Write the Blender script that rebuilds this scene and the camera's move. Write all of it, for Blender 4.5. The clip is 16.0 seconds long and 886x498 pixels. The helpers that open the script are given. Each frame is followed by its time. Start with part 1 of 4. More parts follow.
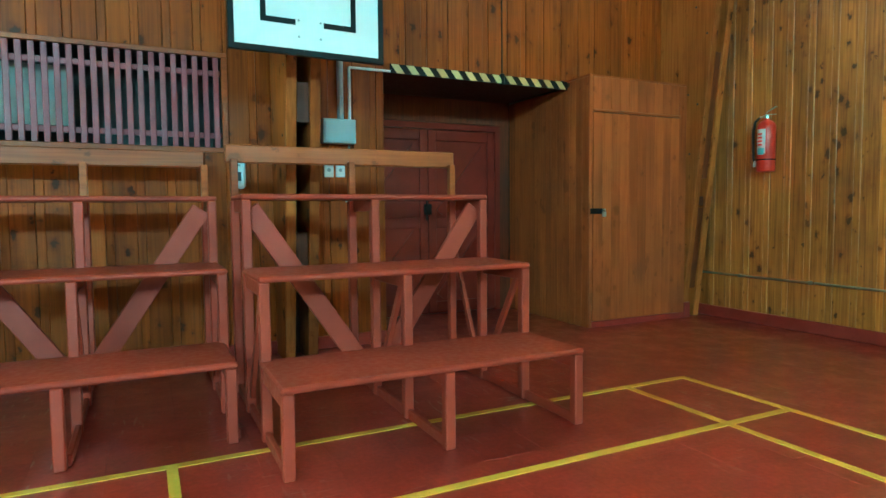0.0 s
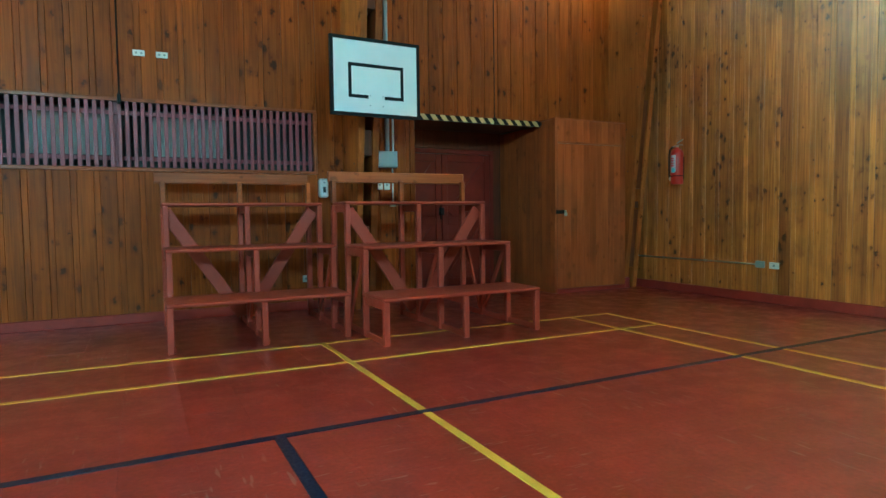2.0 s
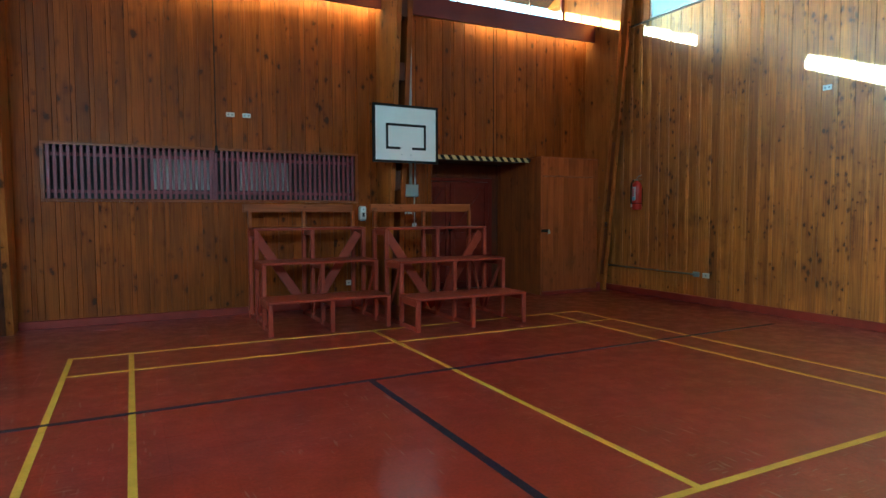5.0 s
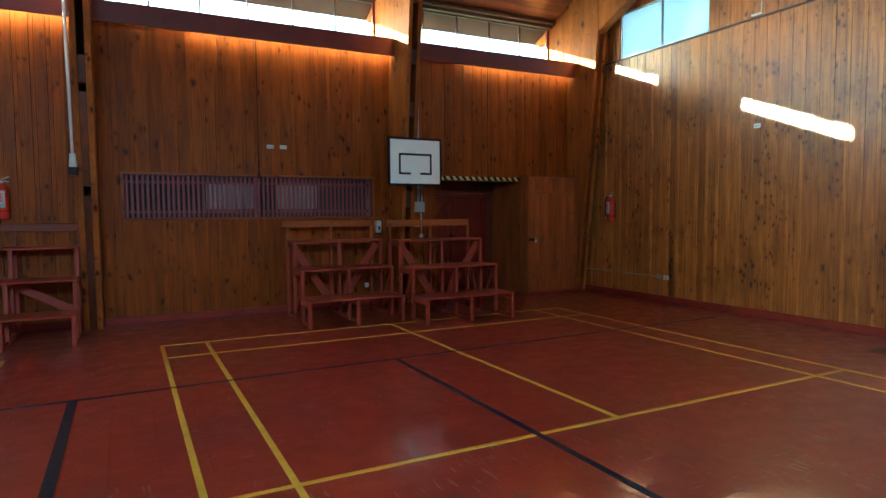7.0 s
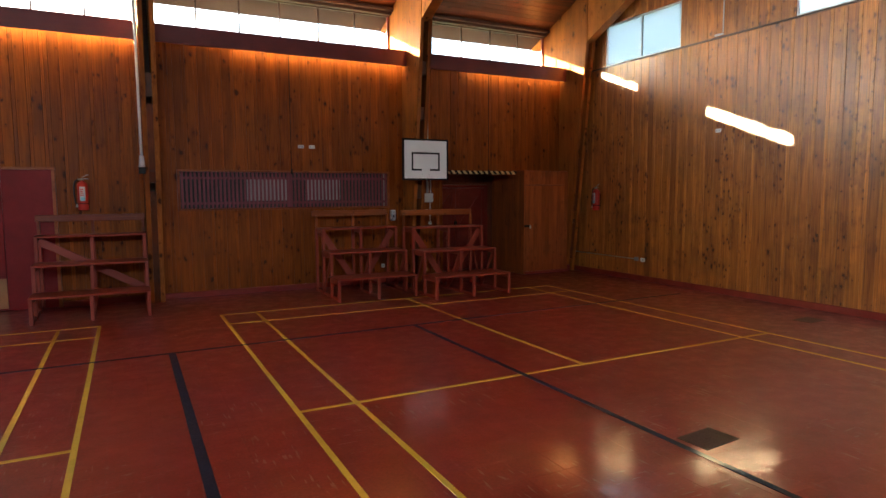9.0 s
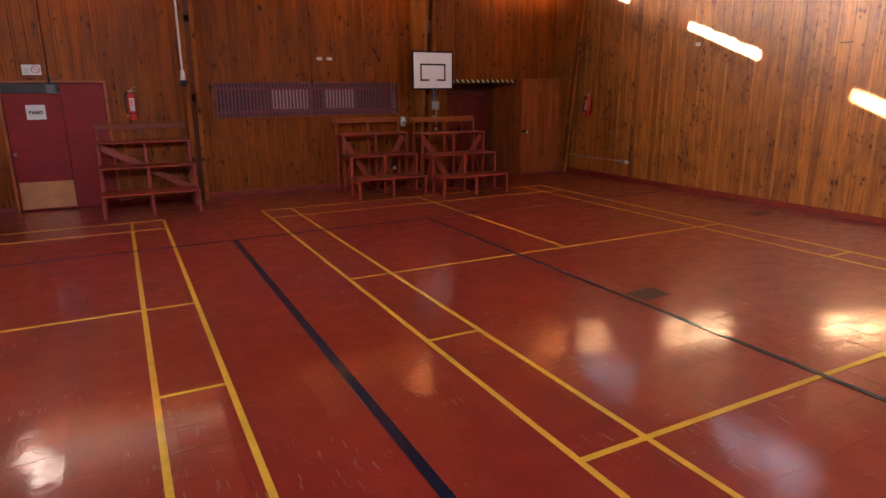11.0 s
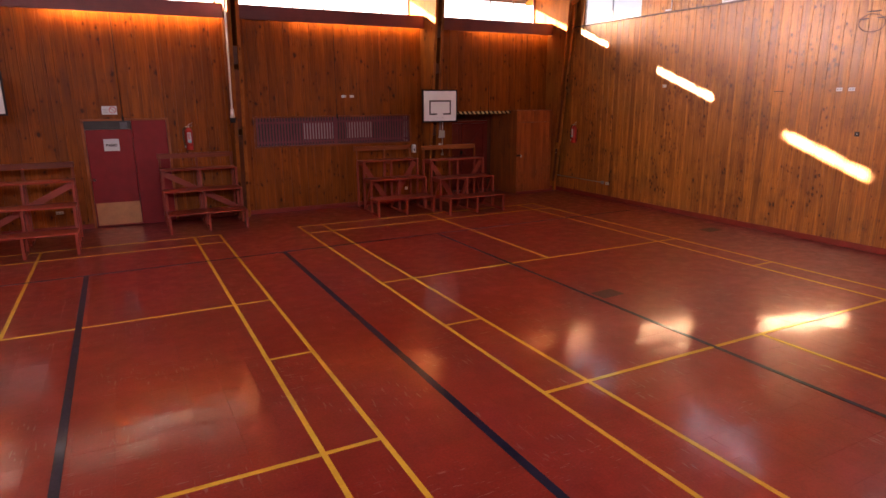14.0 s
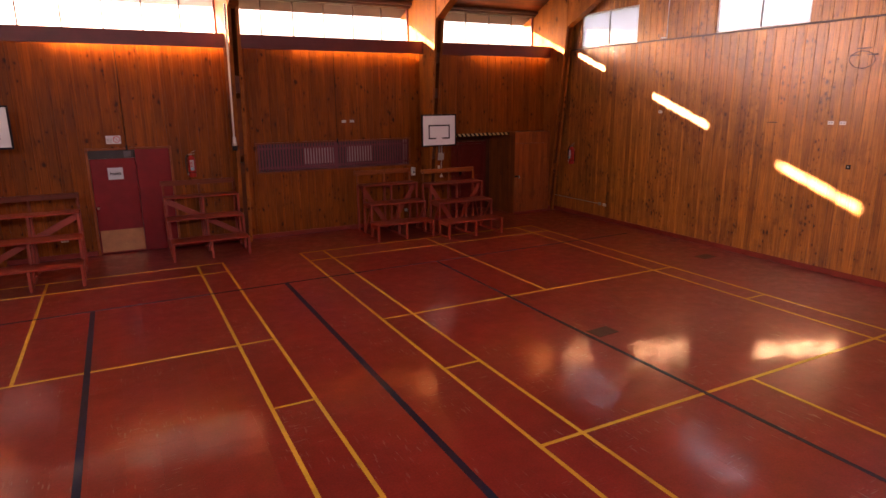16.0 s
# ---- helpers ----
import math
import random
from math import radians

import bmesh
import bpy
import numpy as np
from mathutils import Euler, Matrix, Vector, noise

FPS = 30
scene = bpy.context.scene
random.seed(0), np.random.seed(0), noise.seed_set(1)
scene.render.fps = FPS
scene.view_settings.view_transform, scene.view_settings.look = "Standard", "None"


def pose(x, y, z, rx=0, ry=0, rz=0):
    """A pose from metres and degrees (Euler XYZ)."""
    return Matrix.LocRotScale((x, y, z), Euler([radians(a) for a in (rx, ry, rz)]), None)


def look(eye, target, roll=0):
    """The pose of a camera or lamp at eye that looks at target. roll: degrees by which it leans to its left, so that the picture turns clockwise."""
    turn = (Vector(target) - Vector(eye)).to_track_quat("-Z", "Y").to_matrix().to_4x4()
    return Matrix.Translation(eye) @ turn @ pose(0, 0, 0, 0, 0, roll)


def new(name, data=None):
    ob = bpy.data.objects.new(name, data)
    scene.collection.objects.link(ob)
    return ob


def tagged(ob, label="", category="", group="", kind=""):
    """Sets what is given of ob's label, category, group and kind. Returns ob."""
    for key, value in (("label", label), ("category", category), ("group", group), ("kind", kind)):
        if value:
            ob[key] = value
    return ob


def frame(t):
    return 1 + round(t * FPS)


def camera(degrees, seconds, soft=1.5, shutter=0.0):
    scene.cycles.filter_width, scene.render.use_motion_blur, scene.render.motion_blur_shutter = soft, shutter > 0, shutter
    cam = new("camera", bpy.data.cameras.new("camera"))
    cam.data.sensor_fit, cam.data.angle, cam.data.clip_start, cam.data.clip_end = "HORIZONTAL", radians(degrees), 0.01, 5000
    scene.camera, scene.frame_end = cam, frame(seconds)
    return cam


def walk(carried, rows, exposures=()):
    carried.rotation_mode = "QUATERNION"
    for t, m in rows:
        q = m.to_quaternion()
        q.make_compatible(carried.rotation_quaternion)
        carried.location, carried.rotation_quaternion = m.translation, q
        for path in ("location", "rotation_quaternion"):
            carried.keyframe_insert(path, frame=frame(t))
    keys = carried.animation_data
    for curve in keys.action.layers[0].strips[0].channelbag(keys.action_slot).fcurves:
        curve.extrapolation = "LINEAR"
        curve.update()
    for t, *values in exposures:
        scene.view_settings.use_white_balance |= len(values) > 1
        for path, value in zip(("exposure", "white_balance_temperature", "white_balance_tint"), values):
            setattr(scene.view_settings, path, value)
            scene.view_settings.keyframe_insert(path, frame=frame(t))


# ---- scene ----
cam = camera(71.9, 16.0)
PATH = [
    (0, (-3.119, -2.851, 1.096), (-2.241, -1.058, 0.972), -0.5),
    (0.5, (-3.465, -3.436, 1.085), (-2.586, -1.644, 0.967), -0.4),
    (1, (-3.82, -4.035, 1.087), (-2.938, -2.244, 0.964), -0.6),
    (1.5, (-4.142, -4.521, 1.053), (-3.249, -2.735, 0.944), -0.6),
    (2, (-4.393, -4.968, 1.049), (-3.5, -3.182, 0.941), -0.7),
    (2.5, (-4.605, -5.345, 1.056), (-3.711, -3.559, 0.95), -0.6),
    (3, (-4.799, -5.671, 1.114), (-3.902, -3.886, 1.003), -0.6),
    (3.5, (-4.984, -5.97, 1.205), (-4.084, -4.188, 1.081), -0.7),
    (4, (-5.147, -6.24, 1.243), (-4.244, -4.459, 1.125), -0.6),
    (4.2, (-5.212, -6.324, 1.279), (-4.308, -4.544, 1.16), -0.1),
    (6.3, (-6.119, -7.745, 1.559), (-5.204, -5.97, 1.444), -0.4),
    (6.5, (-6.183, -7.903, 1.601), (-5.272, -6.126, 1.479), -0.4),
    (7, (-6.442, -8.26, 1.625), (-5.524, -6.487, 1.506), -0.4),
    (7.5, (-6.677, -8.633, 1.634), (-5.76, -6.86, 1.52), -0.4),
    (8, (-6.885, -9.002, 1.668), (-5.97, -7.227, 1.55), -0.3),
    (8.5, (-7.129, -9.329, 1.776), (-6.21, -7.558, 1.642), -0.3),
    (9, (-7.294, -9.672, 1.825), (-6.381, -7.902, 1.643), -0.3),
    (9.5, (-7.537, -9.991, 1.917), (-6.626, -8.238, 1.606), -0.3),
    (10, (-7.756, -10.329, 1.976), (-6.865, -8.615, 1.455), -0.3),
    (12.3, (-8.747, -11.88, 2.186), (-7.846, -10.157, 1.717), -0.4),
    (12.5, (-8.822, -12.009, 2.221), (-7.922, -10.286, 1.748), -0.3),
    (13, (-9.014, -12.291, 2.308), (-8.113, -10.569, 1.835), -0.3),
    (13.5, (-9.181, -12.553, 2.458), (-8.28, -10.832, 1.984), -0.3),
    (14, (-9.306, -12.776, 2.631), (-8.405, -11.055, 2.155), -0.3),
    (14.5, (-9.352, -12.851, 2.791), (-8.45, -11.13, 2.318), -0.4),
    (15, (-9.353, -12.852, 2.952), (-8.45, -11.131, 2.478), -0.4),
    (15.5, (-9.345, -12.84, 3.094), (-8.442, -11.119, 2.62), -0.4),
    (16, (-9.327, -12.834, 3.211), (-8.424, -11.113, 2.737), -0.4),
]

EXPOSURES = [(0.0, 6.81, 3770, -60), (1.2, 6.36, 3880, -53), (3.0, 5.91, 4060, -43), (4.2, 5.58, 4330, -33), (7.0, 4.88, 4910, -13), (8.8, 4.72, 5900, 5), (9.4, 4.74, 6280, 13), (10.1, 5.08, 6670, 24), (12.5, 5.13, 7220, 42), (16.0, 4.70, 8100, 57)]
walk(cam, [(t, look(eye, target, roll)) for t, eye, target, roll in PATH], EXPOSURES)

# ---- world and sun ----
SUN_WAY = Vector((1.0, -0.695, -0.278)).normalized()      # the way the sunlight travels
world = bpy.data.worlds.new("sky")
scene.world = world
world.use_nodes = True
wn = world.node_tree
wn.nodes.clear()
sky = wn.nodes.new("ShaderNodeTexSky")
sky.sky_type = "NISHITA"
sky.sun_disc = False
sky.sun_elevation = math.asin(-SUN_WAY.z)
sky.sun_rotation = math.atan2(-SUN_WAY.x, -SUN_WAY.y)
sky.air_density, sky.dust_density = 1.0, 7.0
bg = wn.nodes.new("ShaderNodeBackground")
bg.inputs["Strength"].default_value = 0.15
wo = wn.nodes.new("ShaderNodeOutputWorld")
wn.links.new(sky.outputs[0], bg.inputs[0])
wn.links.new(bg.outputs[0], wo.inputs[0])
sun = new("sun", bpy.data.lights.new("sun", "SUN"))
sun.data.energy, sun.data.angle, sun.data.color = 5.0, radians(0.6), (1.0, 0.96, 0.58)
sun.matrix_world = look((-20, 20, 12), Vector((-20, 20, 12)) + SUN_WAY)


# fill lamps in place of sky light at the window openings: the south clerestory and the west gable behind the camera,
# both unseen and made up, the east gable, the north clerestory in view
def window_fill_lamp(m, w, h, watts, spread=180, colour=(0.86, 0.94, 1.0)):
    a = new("window_fill_lamp", bpy.data.lights.new("window_fill_lamp", "AREA"))
    a.data.shape, a.data.size, a.data.size_y, a.data.energy, a.data.color = "RECTANGLE", w, h, watts, colour
    a.data.spread = radians(spread)
    a.matrix_world = m


for x, watts in ((-14.3, 6.0), (-9.45, 10.0), (-4.6, 1.0), (-0.1, 0.4)):
    window_fill_lamp(look((x, -15.80, 5.05), (x, -9.4, 3.85)), 4.0 if x < -1 else 3.4, 0.9, watts)
window_fill_lamp(look((-16.9, -4.5, 4.97), (-10.0, -4.5, 4.3)), 1.9, 0.8, 0.5)
for y, watts in ((-0.24, 0.6), (-4.5, 1.3), (-8.78, 3.0), (-13.05, 4.5)):
    window_fill_lamp(look((2.315, y, 4.99), (-8.0, y, 4.9)), 2.2, 1.0, watts)
for x, watts in ((-14.2, 20.0), (-9.4, 13.0), (-4.6, 4.5), (-0.1, 1.0)):
    # lamps outside the glass stand in for the bright hazy sky round the sun
    window_fill_lamp(look((x, 3.32, 4.96), Vector((x, 3.32, 4.96)) + SUN_WAY), 4.0 if x < -1 else 3.4, 0.68, watts, 94, (1.0, 0.93, 0.74))


# ---- materials ----
def mat(name):
    m = bpy.data.materials.new(name)
    m.use_nodes = True
    t = m.node_tree
    return m, t, t.nodes["Principled BSDF"]


def node(t, kind, **props):
    n = t.nodes.new(kind)
    for k, v in props.items():
        if k in n.inputs:
            n.inputs[k].default_value = v
    return n


def ramp(t, src, stops):
    r = t.nodes.new("ShaderNodeValToRGB")
    els = r.color_ramp.elements
    while len(els) < len(stops):
        els.new(0.5)
    for e, (p, c) in zip(els, stops):
        e.position, e.color = p, (*c, 1) if len(c) == 3 else c
    t.links.new(src, r.inputs[0])
    return r


def mix(t, fac, a, b, blend="MIX"):
    m = t.nodes.new("ShaderNodeMix")
    m.data_type, m.blend_type = "RGBA", blend
    for sock, v in ((m.inputs["Factor"], fac), (m.inputs["A"], a), (m.inputs["B"], b)):
        if hasattr(v, "is_linked"):
            t.links.new(v, sock)
        elif isinstance(v, tuple):
            sock.default_value = (*v, 1)
        else:
            sock.default_value = v
    return m.outputs["Result"]


def place_vector(t, scale, shift=None):
    """World position, stretched, moved on by a random step for each piece."""
    g = t.nodes.new("ShaderNodeNewGeometry")
    v = t.nodes.new("ShaderNodeVectorMath")
    v.operation = "MULTIPLY"
    v.inputs[1].default_value = scale
    t.links.new(g.outputs["Position"], v.inputs[0])
    if shift is None:
        return v.outputs[0]
    o = t.nodes.new("ShaderNodeVectorMath")
    o.operation = "ADD"
    t.links.new(v.outputs[0], o.inputs[0])
    t.links.new(shift, o.inputs[1])
    return o.outputs[0]


def random_step(t, amount=60.0, island=False):
    if island:
        r = t.nodes.new("ShaderNodeNewGeometry").outputs["Random Per Island"]
    else:
        r = t.nodes.new("ShaderNodeObjectInfo").outputs["Random"]
    m = t.nodes.new("ShaderNodeMath")
    m.operation = "MULTIPLY"
    m.inputs[1].default_value = amount
    t.links.new(r, m.inputs[0])
    c = t.nodes.new("ShaderNodeCombineXYZ")
    for n in range(3):
        t.links.new(m.outputs[0], c.inputs[n])
    return c.outputs[0], r


def add_bump(t, bsdf, height, strength, distance=0.002):
    b = t.nodes.new("ShaderNodeBump")
    b.inputs["Strength"].default_value, b.inputs["Distance"].default_value = strength, distance
    t.links.new(height, b.inputs["Height"])
    t.links.new(b.outputs[0], bsdf.inputs["Normal"])


def pine(name, light, mid, dark, rough=0.34, knots=1.0, grain_axis="z", island=False, stain=0.55, spread=1.0, spec=0.4, contrast=0.6, dense=1.0, varnish=0.0):
    m, t, b = mat(name)
    step, rnd = random_step(t, 60, island)
    long = {"z": (55, 55, 1.8), "x": (1.8, 55, 55), "y": (55, 1.8, 55)}[grain_axis]
    dark = tuple(m0 + (d0 - m0) * contrast for m0, d0 in zip(mid, dark))
    light = tuple(m0 + (l0 - m0) * contrast for m0, l0 in zip(mid, light))
    grain = node(t, "ShaderNodeTexNoise", Scale=1.0, Detail=4.0, Roughness=0.55, Distortion=0.35)
    t.links.new(place_vector(t, long, step), grain.inputs["Vector"])
    broad = node(t, "ShaderNodeTexNoise", Scale=1.0, Detail=2.0)
    t.links.new(place_vector(t, tuple(s * (0.10 if s > 10 else 0.5) for s in long), step), broad.inputs["Vector"])
    c1 = ramp(t, grain.outputs[0], [(0.30, dark), (0.5, mid), (0.72, light)])
    tint = ramp(t, rnd, [(p, tuple(1 + (v - 1) * spread for v in c)) for p, c in
                        ((0.0, (0.62, 0.55, 0.50)), (0.35, (0.92, 0.88, 0.82)), (0.7, (1.05, 1.03, 0.98)), (1.0, (1.28, 1.26, 1.1)))])
    col = mix(t, 1.0, c1.outputs[0], tint.outputs[0], "MULTIPLY")
    bt = ramp(t, broad.outputs[0], [(0.3, (0.72, 0.68, 0.66)), (0.65, (1.12, 1.1, 1.05))])
    col = mix(t, 1.0, col, bt.outputs[0], "MULTIPLY")
    # grey weathering in large clouds, the same over neighbouring boards
    cloud = node(t, "ShaderNodeTexNoise", Scale=2.1, Detail=5.0, Roughness=0.62)
    t.links.new(place_vector(t, (1, 1, 0.8)), cloud.inputs["Vector"])
    cf = ramp(t, cloud.outputs[0], [(0.47, (0, 0, 0)), (0.68, (stain, stain, stain))])
    col = mix(t, cf.outputs[0], col, (0.070, 0.027, 0.017))
    # knots
    kn = node(t, "ShaderNodeTexVoronoi", Scale=1.0)
    kv = tuple(v * dense for v in {"z": (10, 10, 6.5), "x": (6.5, 10, 10), "y": (10, 6.5, 10)}[grain_axis])
    wob = node(t, "ShaderNodeTexNoise", Scale=34.0, Detail=3.0)
    kvec = t.nodes.new("ShaderNodeVectorMath")
    kvec.operation = "ADD"
    ws = t.nodes.new("ShaderNodeVectorMath")
    ws.operation = "SCALE"
    ws.inputs["Scale"].default_value = 0.55
    t.links.new(wob.outputs["Color"], ws.inputs[0])
    t.links.new(place_vector(t, kv, step), kvec.inputs[0])
    t.links.new(ws.outputs[0], kvec.inputs[1])
    t.links.new(place_vector(t, (1, 1, 1)), wob.inputs["Vector"])
    t.links.new(kvec.outputs[0], kn.inputs["Vector"])
    # each cell has a knot of its own size, many none
    sep = t.nodes.new("ShaderNodeSeparateColor")
    t.links.new(kn.outputs["Color"], sep.inputs[0])
    size = t.nodes.new("ShaderNodeMapRange")
    for k, v in (("From Min", 0.06), ("From Max", 1.0), ("To Min", 0.12), ("To Max", 0.68)):
        size.inputs[k].default_value = v
    rare = t.nodes.new("ShaderNodeMath")
    rare.operation = "POWER"
    rare.inputs[1].default_value = 2.4 / dense ** 2
    t.links.new(sep.outputs[0], rare.inputs[0])
    t.links.new(rare.outputs[0], size.inputs["Value"])
    # knots crowd together where branches grew
    whorl = ramp(t, cloud.outputs[0], [(0.42, (0.38,) * 3), (0.58, (1.35,) * 3)])
    crowd = t.nodes.new("ShaderNodeMath")
    crowd.operation = "MULTIPLY"
    t.links.new(size.outputs[0], crowd.inputs[0])
    t.links.new(whorl.outputs[0], crowd.inputs[1])
    rel = t.nodes.new("ShaderNodeMath")
    rel.operation = "DIVIDE"
    t.links.new(kn.outputs["Distance"], rel.inputs[0])
    t.links.new(crowd.outputs[0], rel.inputs[1])
    halo = ramp(t, rel.outputs[0], [(0.40, (0.58, 0.47, 0.38)), (0.62, (0.82, 0.76, 0.70)), (1.0, (1, 1, 1))])
    col = mix(t, min(1.0, knots), col, halo.outputs[0], "MULTIPLY")
    kf = ramp(t, rel.outputs[0], [(0.26, (knots,) * 3), (0.38, (knots * 0.8,) * 3), (0.46, (0.0,) * 3)])
    col = mix(t, kf.outputs[0], col, (0.040, 0.011, 0.004))
    t.links.new(col, b.inputs["Base Color"])
    b.inputs["Specular IOR Level"].default_value = spec
    rr = ramp(t, broad.outputs[0], [(0.3, (rough - 0.06,) * 3), (0.7, (rough + 0.10,) * 3)])
    t.links.new(rr.outputs[0], b.inputs["Roughness"])
    b.inputs["Coat Weight"].default_value, b.inputs["Coat Roughness"].default_value, b.inputs["Coat IOR"].default_value = varnish, 0.30, 1.5
    add_bump(t, b, grain.outputs[0], 0.18, 0.002)
    return m


def painted(name, base, rough=0.4, var=0.25, scale=3.0, chip=None, metal=0.0, spec=0.5):
    m, t, b = mat(name)
    n1 = node(t, "ShaderNodeTexNoise", Scale=scale, Detail=5.0, Roughness=0.65)
    n2 = node(t, "ShaderNodeTexNoise", Scale=scale * 14, Detail=3.0)
    t.links.new(place_vector(t, (1, 1, 1)), n1.inputs["Vector"])
    t.links.new(place_vector(t, (1, 1, 1)), n2.inputs["Vector"])
    lo = tuple(c * (1 - var) for c in base)
    hi = tuple(min(1, c * (1 + var)) for c in base)
    c = ramp(t, n1.outputs[0], [(0.3, lo), (0.7, hi)]).outputs[0]
    if chip:
        f = ramp(t, n2.outputs[0], [(0.66, (0, 0, 0)), (0.72, (1, 1, 1))])
        f2 = ramp(t, n1.outputs[0], [(0.5, (0, 0, 0)), (0.6, (0.8, 0.8, 0.8))])
        c = mix(t, mix(t, 1.0, f.outputs[0], f2.outputs[0], "MULTIPLY"), c, chip)
    t.links.new(c, b.inputs["Base Color"])
    r = ramp(t, n2.outputs[0], [(0.3, (max(0.05, rough - 0.08),) * 3), (0.7, (rough + 0.1,) * 3)])
    t.links.new(r.outputs[0], b.inputs["Roughness"])
    b.inputs["Metallic"].default_value = metal
    b.inputs["Specular IOR Level"].default_value = spec
    add_bump(t, b, n2.outputs[0], 0.12, 0.001)
    return m


def wax(b):
    """A polished coat over floor paint."""
    b.inputs["Coat Weight"].default_value = 0.8
    b.inputs["Coat Roughness"].default_value = 0.075
    b.inputs["Coat IOR"].default_value = 1.5


def floor_paint(name, island):
    m, t, b = mat(name)
    step, rnd = random_step(t, 30, island=island)
    big = node(t, "ShaderNodeTexNoise", Scale=0.55, Detail=4.0, Roughness=0.6)
    mid = node(t, "ShaderNodeTexNoise", Scale=3.2, Detail=5.0, Roughness=0.6)
    fine = node(t, "ShaderNodeTexNoise", Scale=45.0, Detail=3.0)
    scr = node(t, "ShaderNodeTexNoise", Scale=1.0, Detail=2.0)
    for n in (big, mid, fine):
        t.links.new(place_vector(t, (1, 1, 1)), n.inputs["Vector"])
    c = ramp(t, big.outputs[0], [(0.3, (0.272, 0.0258, 0.0165)), (0.55, (0.320, 0.0330, 0.0208)), (0.75, (0.365, 0.0445, 0.0290))]).outputs[0]
    c2 = ramp(t, mid.outputs[0], [(0.3, (0.83, 0.81, 0.80)), (0.7, (1.12, 1.14, 1.16))]).outputs[0]
    c = mix(t, 1.0, c, c2, "MULTIPLY")
    c4 = ramp(t, fine.outputs[0], [(0.35, (0.88, 0.87, 0.86)), (0.68, (1.1, 1.12, 1.15))]).outputs[0]
    c = mix(t, 1.0, c, c4, "MULTIPLY")
    c3 = ramp(t, rnd, [(0.0, (0.965, 0.965, 0.965)), (1.0, (1.03, 1.03, 1.03))]).outputs[0]
    c = mix(t, 1.0, c, c3, "MULTIPLY")
    # pale scuffs, drawn out in two directions
    va = node(t, "ShaderNodeTexNoise", Scale=1.0, Detail=1.0)
    t.links.new(place_vector(t, (34, 5, 1)), va.inputs["Vector"])
    patch = node(t, "ShaderNodeTexNoise", Scale=1.3, Detail=1.0)
    t.links.new(place_vector(t, (1, 1, 1)), patch.inputs["Vector"])
    f1 = ramp(t, va.outputs[0], [(0.645, (0, 0, 0)), (0.71, (0.48, 0.48, 0.48))]).outputs[0]
    f2 = ramp(t, patch.outputs[0], [(0.51, (0, 0, 0)), (0.61, (1, 1, 1))]).outputs[0]
    c = mix(t, mix(t, 1.0, f1, f2, "MULTIPLY"), c, (0.42, 0.27, 0.22))
    vb = node(t, "ShaderNodeTexNoise", Scale=1.0, Detail=2.0, Distortion=0.4)
    t.links.new(place_vector(t, (7, 42, 1)), vb.inputs["Vector"])
    patch2 = node(t, "ShaderNodeTexNoise", Scale=0.9, Detail=2.0)
    t.links.new(place_vector(t, (1, 1, 1), None), patch2.inputs["Vector"])
    g1 = ramp(t, vb.outputs[0], [(0.635, (0, 0, 0)), (0.70, (0.42, 0.42, 0.42))]).outputs[0]
    g2 = ramp(t, patch2.outputs[0], [(0.53, (0, 0, 0)), (0.6, (1, 1, 1))]).outputs[0]
    c = mix(t, mix(t, 1.0, g1, g2, "MULTIPLY"), c, (0.46, 0.31, 0.26))
    t.links.new(c, b.inputs["Base Color"])
    b.inputs["Roughness"].default_value = 0.32
    b.inputs["Specular IOR Level"].default_value = 0.25
    wax(b)
    worn = node(t, "ShaderNodeTexNoise", Scale=5.0, Detail=7.0, Roughness=0.7)
    t.links.new(place_vector(t, (1, 1, 1)), worn.inputs["Vector"])
    polish = ramp(t, worn.outputs[0], [(0.36, (0.35,) * 3), (0.56, (0.95,) * 3)])
    t.links.new(polish.outputs[0], b.inputs["Coat Weight"])
    wave = node(t, "ShaderNodeTexNoise", Scale=8.5, Detail=6.0, Roughness=0.62)
    t.links.new(place_vector(t, (1, 1, 1)), wave.inputs["Vector"])
    # every tile lies a little out of level
    spin = node(t, "ShaderNodeTexWhiteNoise")
    spin.noise_dimensions = "1D"
    t.links.new(rnd, spin.inputs["W"])
    lean = t.nodes.new("ShaderNodeVectorMath")
    lean.operation = "MULTIPLY_ADD"
    lean.inputs[1].default_value = (0.016, 0.016, 0.0)
    t.links.new(spin.outputs["Color"], lean.inputs[0])
    flat = t.nodes.new("ShaderNodeNewGeometry")
    t.links.new(flat.outputs["Normal"], lean.inputs[2])
    back = t.nodes.new("ShaderNodeVectorMath")
    back.operation = "ADD"
    back.inputs[1].default_value = (-0.008, -0.008, 0.0)
    t.links.new(lean.outputs[0], back.inputs[0])
    bump = t.nodes.new("ShaderNodeBump")
    bump.inputs["Strength"].default_value, bump.inputs["Distance"].default_value = 0.38, 0.004
    t.links.new(wave.outputs[0], bump.inputs["Height"])
    t.links.new(back.outputs[0], bump.inputs["Normal"])
    t.links.new(bump.outputs[0], b.inputs["Normal"])
    t.links.new(bump.outputs[0], b.inputs["Coat Normal"])
    return m


